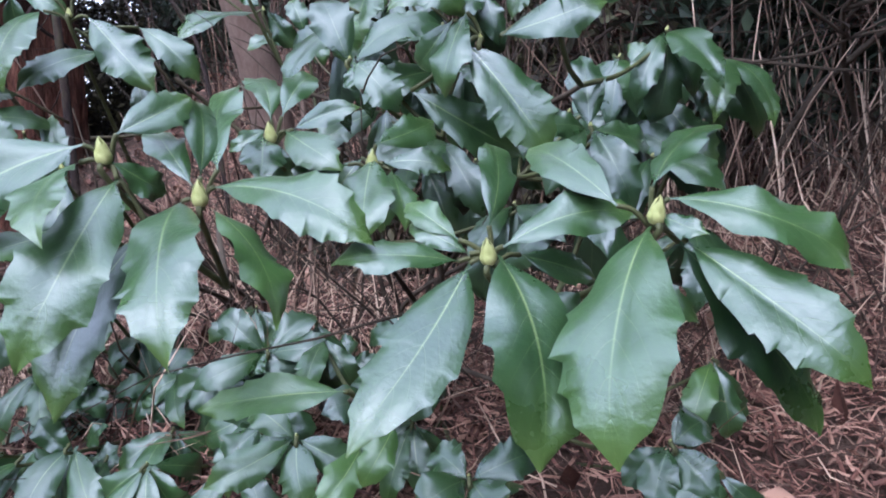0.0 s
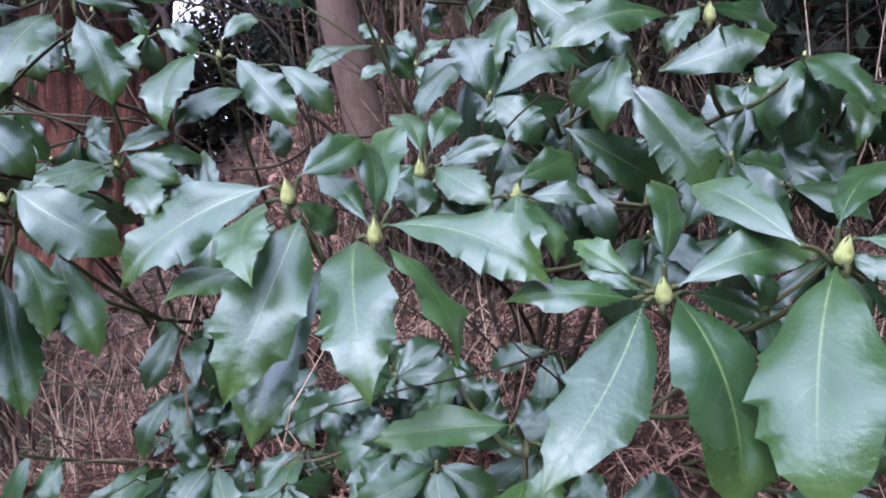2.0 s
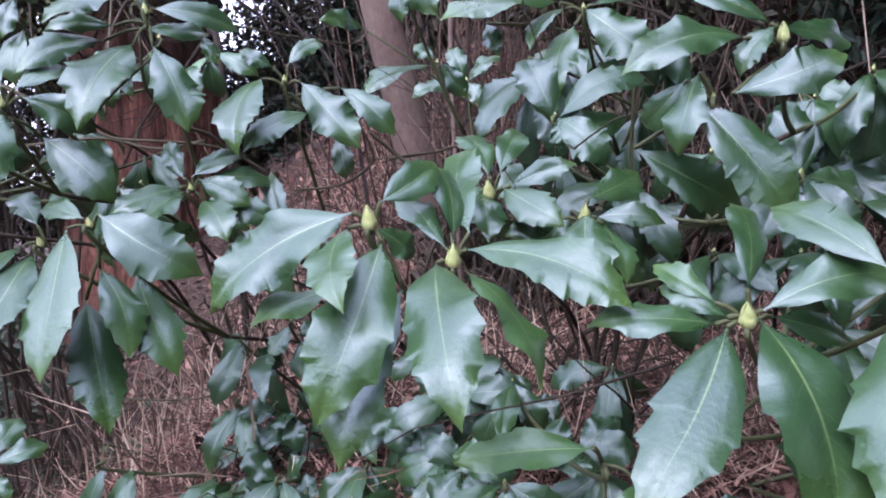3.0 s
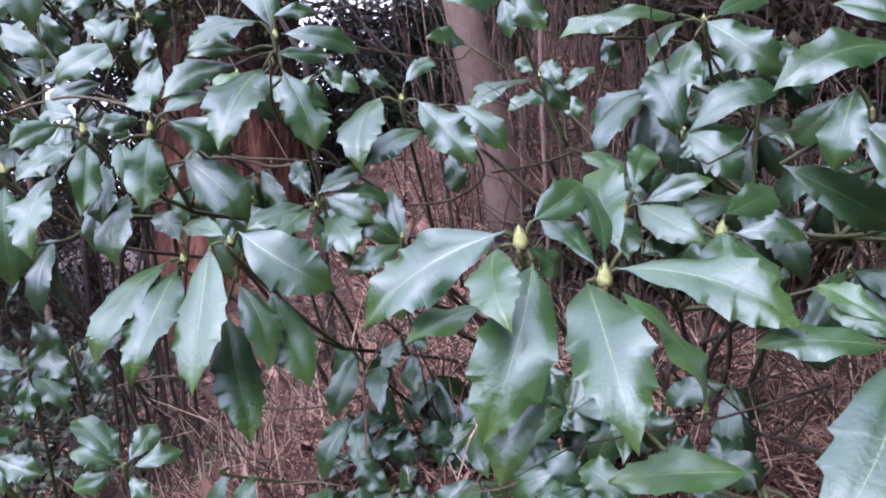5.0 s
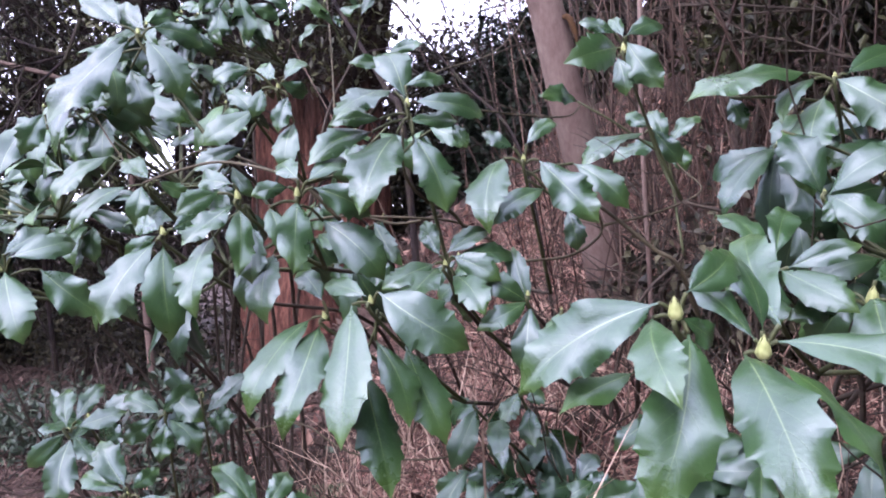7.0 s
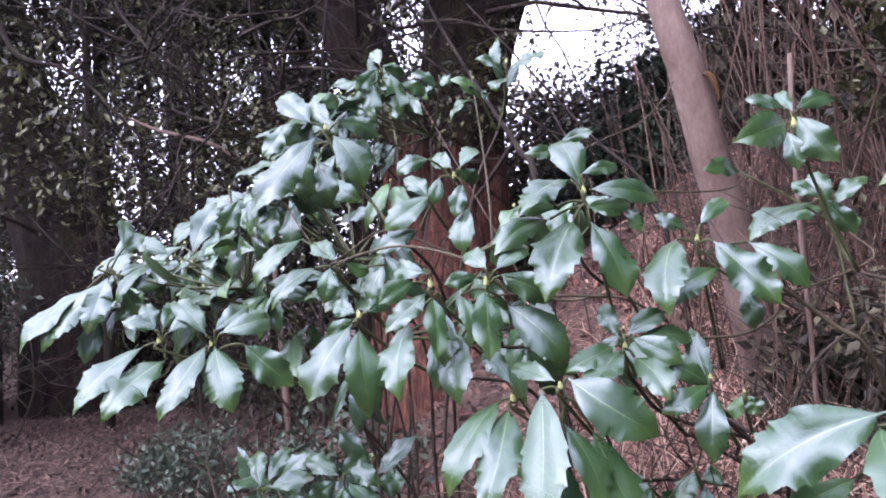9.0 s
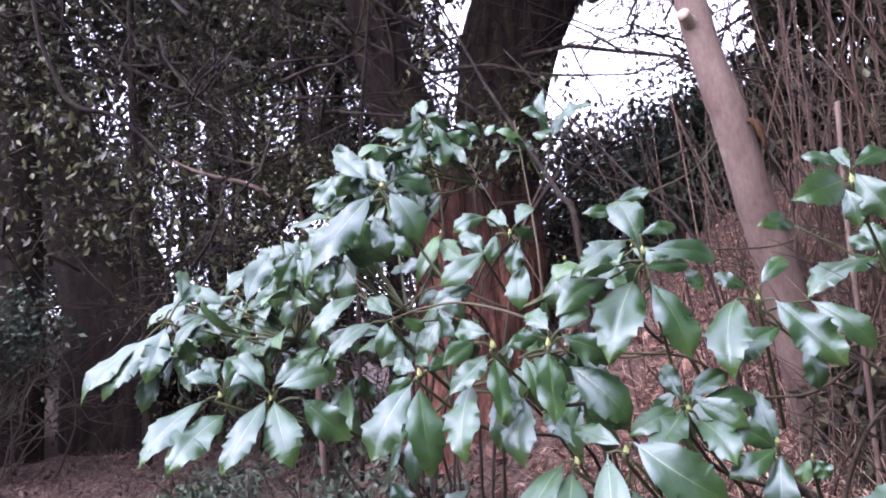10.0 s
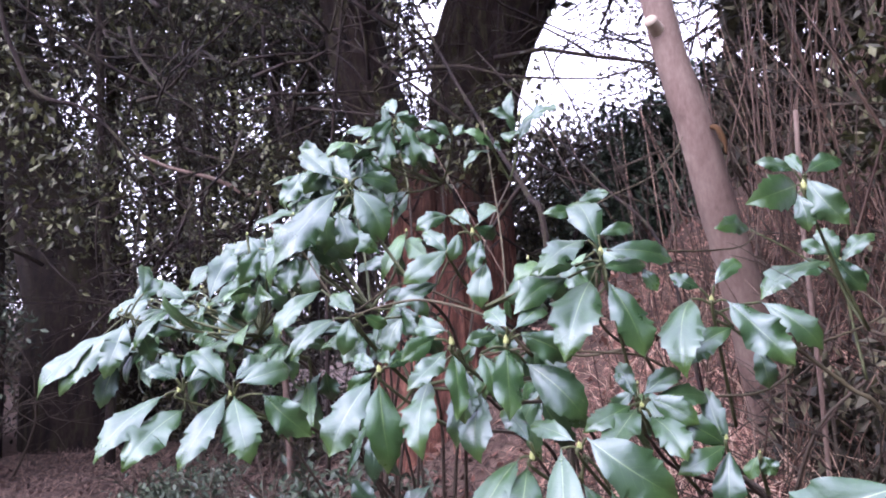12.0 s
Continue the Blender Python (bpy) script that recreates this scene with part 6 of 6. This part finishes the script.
whorl(SHRUB, (-1.572, 0.949, 1.438), auto_leaves(6, 0.120, 0.042, 118), (-1.40, 0.90, 1.35), 0.6)
whorl(SHRUB, (-1.653, 0.957, 1.470), auto_leaves(7, 0.120, 0.042, 119), (-1.40, 0.90, 1.35), 0.6)
whorl(SHRUB, (-1.566, 0.877, 1.416), auto_leaves(5, 0.120, 0.042, 120), (-1.40, 0.90, 1.35), 0.6)
whorl(SHRUB, (-1.694, 0.937, 1.445), auto_leaves(5, 0.120, 0.042, 121), (-1.40, 0.90, 1.35), 0.6)
whorl(SHRUB, (-1.621, 0.794, 1.430), auto_leaves(5, 0.120, 0.042, 122), (-1.40, 0.90, 1.35), 0.6)
whorl(SHRUB, (-1.580, 0.906, 1.291), auto_leaves(5, 0.120, 0.042, 123), (-1.40, 0.90, 1.35), 0.6)
whorl(SHRUB, (-1.740, 0.857, 1.363), auto_leaves(7, 0.120, 0.042, 125), (-1.69, 0.98, 1.24), 0.6)
whorl(SHRUB, (-1.637, 0.774, 1.332), auto_leaves(7, 0.120, 0.042, 126), (-1.30, 0.95, 1.30), 0.6)
whorl(SHRUB, (-1.195, 0.779, 1.583), auto_leaves(6, 0.130, 0.049, 40), (-1.10, 0.90, 1.40), 0.6)
whorl(SHRUB, (-1.323, 0.840, 1.485), auto_leaves(5, 0.130, 0.049, 41), (-1.40, 0.90, 1.35), 0.6)
whorl(SHRUB, (-1.271, 1.072, 1.671), auto_leaves(5, 0.130, 0.049, 42), (-1.10, 0.90, 1.40), 0.6)
whorl(SHRUB, (-1.094, 1.023, 1.573), auto_leaves(5, 0.130, 0.049, 43), (-1.10, 0.90, 1.40), 0.6)
whorl(SHRUB, (-1.304, 0.945, 1.252), auto_leaves(5, 0.130, 0.049, 44), (-1.30, 0.95, 1.30), 0.6)
whorl(SHRUB, (-1.286, 0.848, 1.354), auto_leaves(5, 0.130, 0.049, 45), (-1.30, 0.95, 1.30), 0.6)
whorl(SHRUB, (-0.801, 1.048, 1.274), auto_leaves(5, 0.130, 0.049, 46), (-1.00, 0.90, 1.25), 0.6)
whorl(SHRUB, (0.376, 0.943, 1.365), auto_leaves(5, 0.130, 0.049, 50), (0.34, 1.10, 1.15), 0.6)
whorl(SHRUB, (0.281, 0.875, 1.386), auto_leaves(5, 0.130, 0.049, 51), (0.15, 0.75, 1.30), 0.6, MAT_LEAF_SHADED)
whorl(SHRUB, (-0.123, 0.927, 1.405), auto_leaves(5, 0.130, 0.049, 52), (0.00, 0.90, 1.25), 0.6, MAT_LEAF_SHADED)
whorl(SHRUB, (0.116, 0.966, 1.298), auto_leaves(5, 0.130, 0.049, 55), (0.10, 0.90, 1.20), 0.6, MAT_LEAF_SHADED)
whorl(SHRUB, (0.235, 0.965, 1.282), auto_leaves(5, 0.130, 0.049, 56), (0.10, 0.90, 1.20), 0.6, MAT_LEAF_SHADED)
whorl(SHRUB, (-0.080, 1.012, 1.459), auto_leaves(5, 0.120, 0.044, 300), (0.00, 1.05, 1.30), 0.5, MAT_LEAF_SHADED)
whorl(SHRUB, (-0.006, 0.905, 1.254), auto_leaves(5, 0.120, 0.044, 301), (0.10, 0.90, 1.20), 0.5, MAT_LEAF_SHADED)
whorl(SHRUB, (0.084, 0.809, 1.170), auto_leaves(5, 0.120, 0.044, 302), (-0.10, 0.80, 1.12), 0.5, MAT_LEAF_SHADED)
whorl(SHRUB, (0.240, 0.944, 1.365), auto_leaves(5, 0.120, 0.044, 303), (0.10, 0.90, 1.20), 0.5, MAT_LEAF_SHADED)
whorl(SHRUB, (0.271, 0.887, 1.229), auto_leaves(5, 0.120, 0.044, 304), (0.10, 0.90, 1.20), 0.5, MAT_LEAF_SHADED)
whorl(SHRUB, (0.328, 0.888, 1.144), auto_leaves(5, 0.120, 0.044, 305), (0.10, 0.62, 1.08), 0.5, MAT_LEAF_SHADED)
whorl(SHRUB, (0.180, 0.982, 1.295), auto_leaves(5, 0.120, 0.044, 306), (0.10, 0.90, 1.20), 0.5, MAT_LEAF_SHADED)
whorl(SHRUB, (-0.033, 1.113, 1.382), auto_leaves(4, 0.120, 0.044, 307), (0.00, 1.05, 1.30), 0.5, MAT_LEAF_SHADED)
whorl(SHRUB, (0.053, 0.979, 1.470), auto_leaves(5, 0.120, 0.044, 308), (0.00, 1.05, 1.30), 0.5, MAT_LEAF_SHADED)
whorl(SHRUB, (0.167, 0.769, 1.172), auto_leaves(4, 0.120, 0.044, 309), (0.10, 0.62, 1.08), 0.5, MAT_LEAF_SHADED)
whorl(SHRUB, (0.376, 1.057, 1.298), auto_leaves(5, 0.120, 0.044, 310), (0.34, 1.10, 1.15), 0.5, MAT_LEAF_SHADED)
whorl(SHRUB, (-0.742, 0.914, 1.272), auto_leaves(5, 0.120, 0.044, 311), (-0.72, 0.75, 1.25), 0.5)
whorl(SHRUB, (-0.600, 0.981, 1.265), auto_leaves(5, 0.120, 0.044, 312), (-0.56, 0.85, 1.20), 0.5)
whorl(SHRUB, (-0.822, 1.162, 1.347), auto_leaves(5, 0.120, 0.044, 313), (-1.00, 0.90, 1.25), 0.5)
whorl(SHRUB, (-0.897, 1.054, 1.386), auto_leaves(5, 0.120, 0.044, 314), (-1.00, 0.90, 1.25), 0.5)
whorl(SHRUB, (-0.744, 1.236, 1.536), auto_leaves(4, 0.120, 0.044, 315), (-0.90, 1.00, 1.40), 0.5)
whorl(SHRUB, (-1.095, 1.061, 1.413), auto_leaves(5, 0.120, 0.044, 318), (-1.00, 0.90, 1.25), 0.5)
whorl(SHRUB, (-0.862, 1.016, 1.326), auto_leaves(5, 0.120, 0.044, 319), (-1.00, 0.90, 1.25), 0.5)
whorl(SHRUB, (0.033, 1.072, 1.369), auto_leaves(5, 0.120, 0.044, 322), (0.00, 1.05, 1.30), 0.5)
whorl(SHRUB, (0.049, 1.021, 1.227), auto_leaves(5, 0.120, 0.044, 323), (0.10, 0.90, 1.20), 0.5)
whorl(SHRUB, (-0.030, 0.942, 1.222), auto_leaves(5, 0.120, 0.044, 324), (0.10, 0.90, 1.20), 0.5)
whorl(SHRUB, (-0.087, 1.031, 1.305), auto_leaves(4, 0.120, 0.044, 325), (0.00, 0.90, 1.25), 0.5)
whorl(SHRUB, (-1.011, 0.904, 1.441), auto_leaves(4, 0.120, 0.044, 326), (-1.10, 0.90, 1.40), 0.5, MAT_LEAF_SHADED)
whorl(SHRUB, (-1.024, 0.803, 1.216), auto_leaves(4, 0.120, 0.044, 330), (-1.00, 0.90, 1.25), 0.5, MAT_LEAF_SHADED)

def bare_twigs():
    """The thin leafless branches that show between the leaves."""
    for pts, radii in (
        ([(-1.147, 1.523, 1.962), (-1.086, 1.429, 1.835), (-0.995, 1.278, 1.662), (-0.929, 1.164, 1.525), (-0.890, 1.091, 1.399)], [0.0035, 0.004, 0.0045]),
        ([(-1.015, 0.720, 1.382), (-0.939, 0.728, 1.401), (-0.863, 0.727, 1.405), (-0.753, 0.729, 1.374), (-0.704, 0.769, 1.317)], [0.003, 0.004, 0.005]),
        ([(-1.171, 0.779, 1.510), (-1.113, 0.767, 1.447), (-1.044, 0.760, 1.392), (-0.962, 0.802, 1.441), (-0.842, 0.825, 1.398)], [0.0025, 0.003, 0.004]),
        ([(-0.575, 0.739, 1.468), (-0.529, 0.850, 1.475), (-0.467, 0.982, 1.484), (-0.430, 1.097, 1.502), (-0.413, 1.127, 1.528)], [0.003, 0.0028, 0.0025]),
        ([(-0.707, 1.054, 1.582), (-0.683, 1.179, 1.634), (-0.635, 1.317, 1.692), (-0.596, 1.389, 1.756), (-0.578, 1.427, 1.805)], [0.003, 0.003, 0.002]),
        ([(-0.589, 0.732, 1.436), (-0.598, 0.759, 1.374), (-0.583, 0.816, 1.338), (-0.566, 0.873, 1.323), (-0.539, 0.933, 1.247)], [0.0035, 0.0045, 0.006]),
        ([(-0.808, 0.794, 1.316), (-0.723, 0.843, 1.328), (-0.662, 0.873, 1.314), (-0.593, 0.886, 1.325)], [0.004, 0.004, 0.0045]),
        ([(-0.304, 1.438, 1.507), (-0.252, 1.401, 1.433), (-0.215, 1.359, 1.381), (-0.303, 1.276, 1.335), (-0.383, 1.144, 1.311)], [0.003, 0.004, 0.005]),
        ([(-0.364, 0.940, 1.335), (-0.325, 0.952, 1.301), (-0.286, 0.964, 1.266), (-0.254, 0.974, 1.241), (-0.224, 1.035, 1.152)], [0.005, 0.006, 0.007]),
        ([(-0.932, 0.849, 0.980), (-0.834, 0.861, 0.996), (-0.747, 0.867, 0.955), (-0.626, 0.897, 0.946), (-0.542, 0.925, 0.966)], [0.0025, 0.003, 0.003]),
        ([(-0.742, 0.819, 1.352), (-0.696, 0.827, 1.327), (-0.623, 0.851, 1.321), (-0.570, 0.902, 1.313), (-0.523, 0.960, 1.276)], [0.003, 0.0035, 0.004]),
        ([(-0.472, 0.917, 1.253), (-0.406, 0.930, 1.260), (-0.361, 0.941, 1.293), (-0.368, 0.922, 1.333), (-0.389, 0.909, 1.356)], [0.004, 0.004, 0.003]),
    ):
        limb("branch", pts, [0.55 * r for r in radii], MAT_TWIG, SHRUB, 7, 0.2, 4, "", 5)


bare_twigs()
stems(SHRUB, [(-0.05, 1.2), (0.3, 1.25), (-0.42, 1.4), (-0.8, 1.5), (-1.1, 1.3), (-1.4, 1.5)])
stems(LOW_SHRUB, [(-0.15, 1.05), (-0.45, 1.15)])
stems(LEFT_SHRUB, [(-1.0, 1.0), (-1.15, 1.1)])
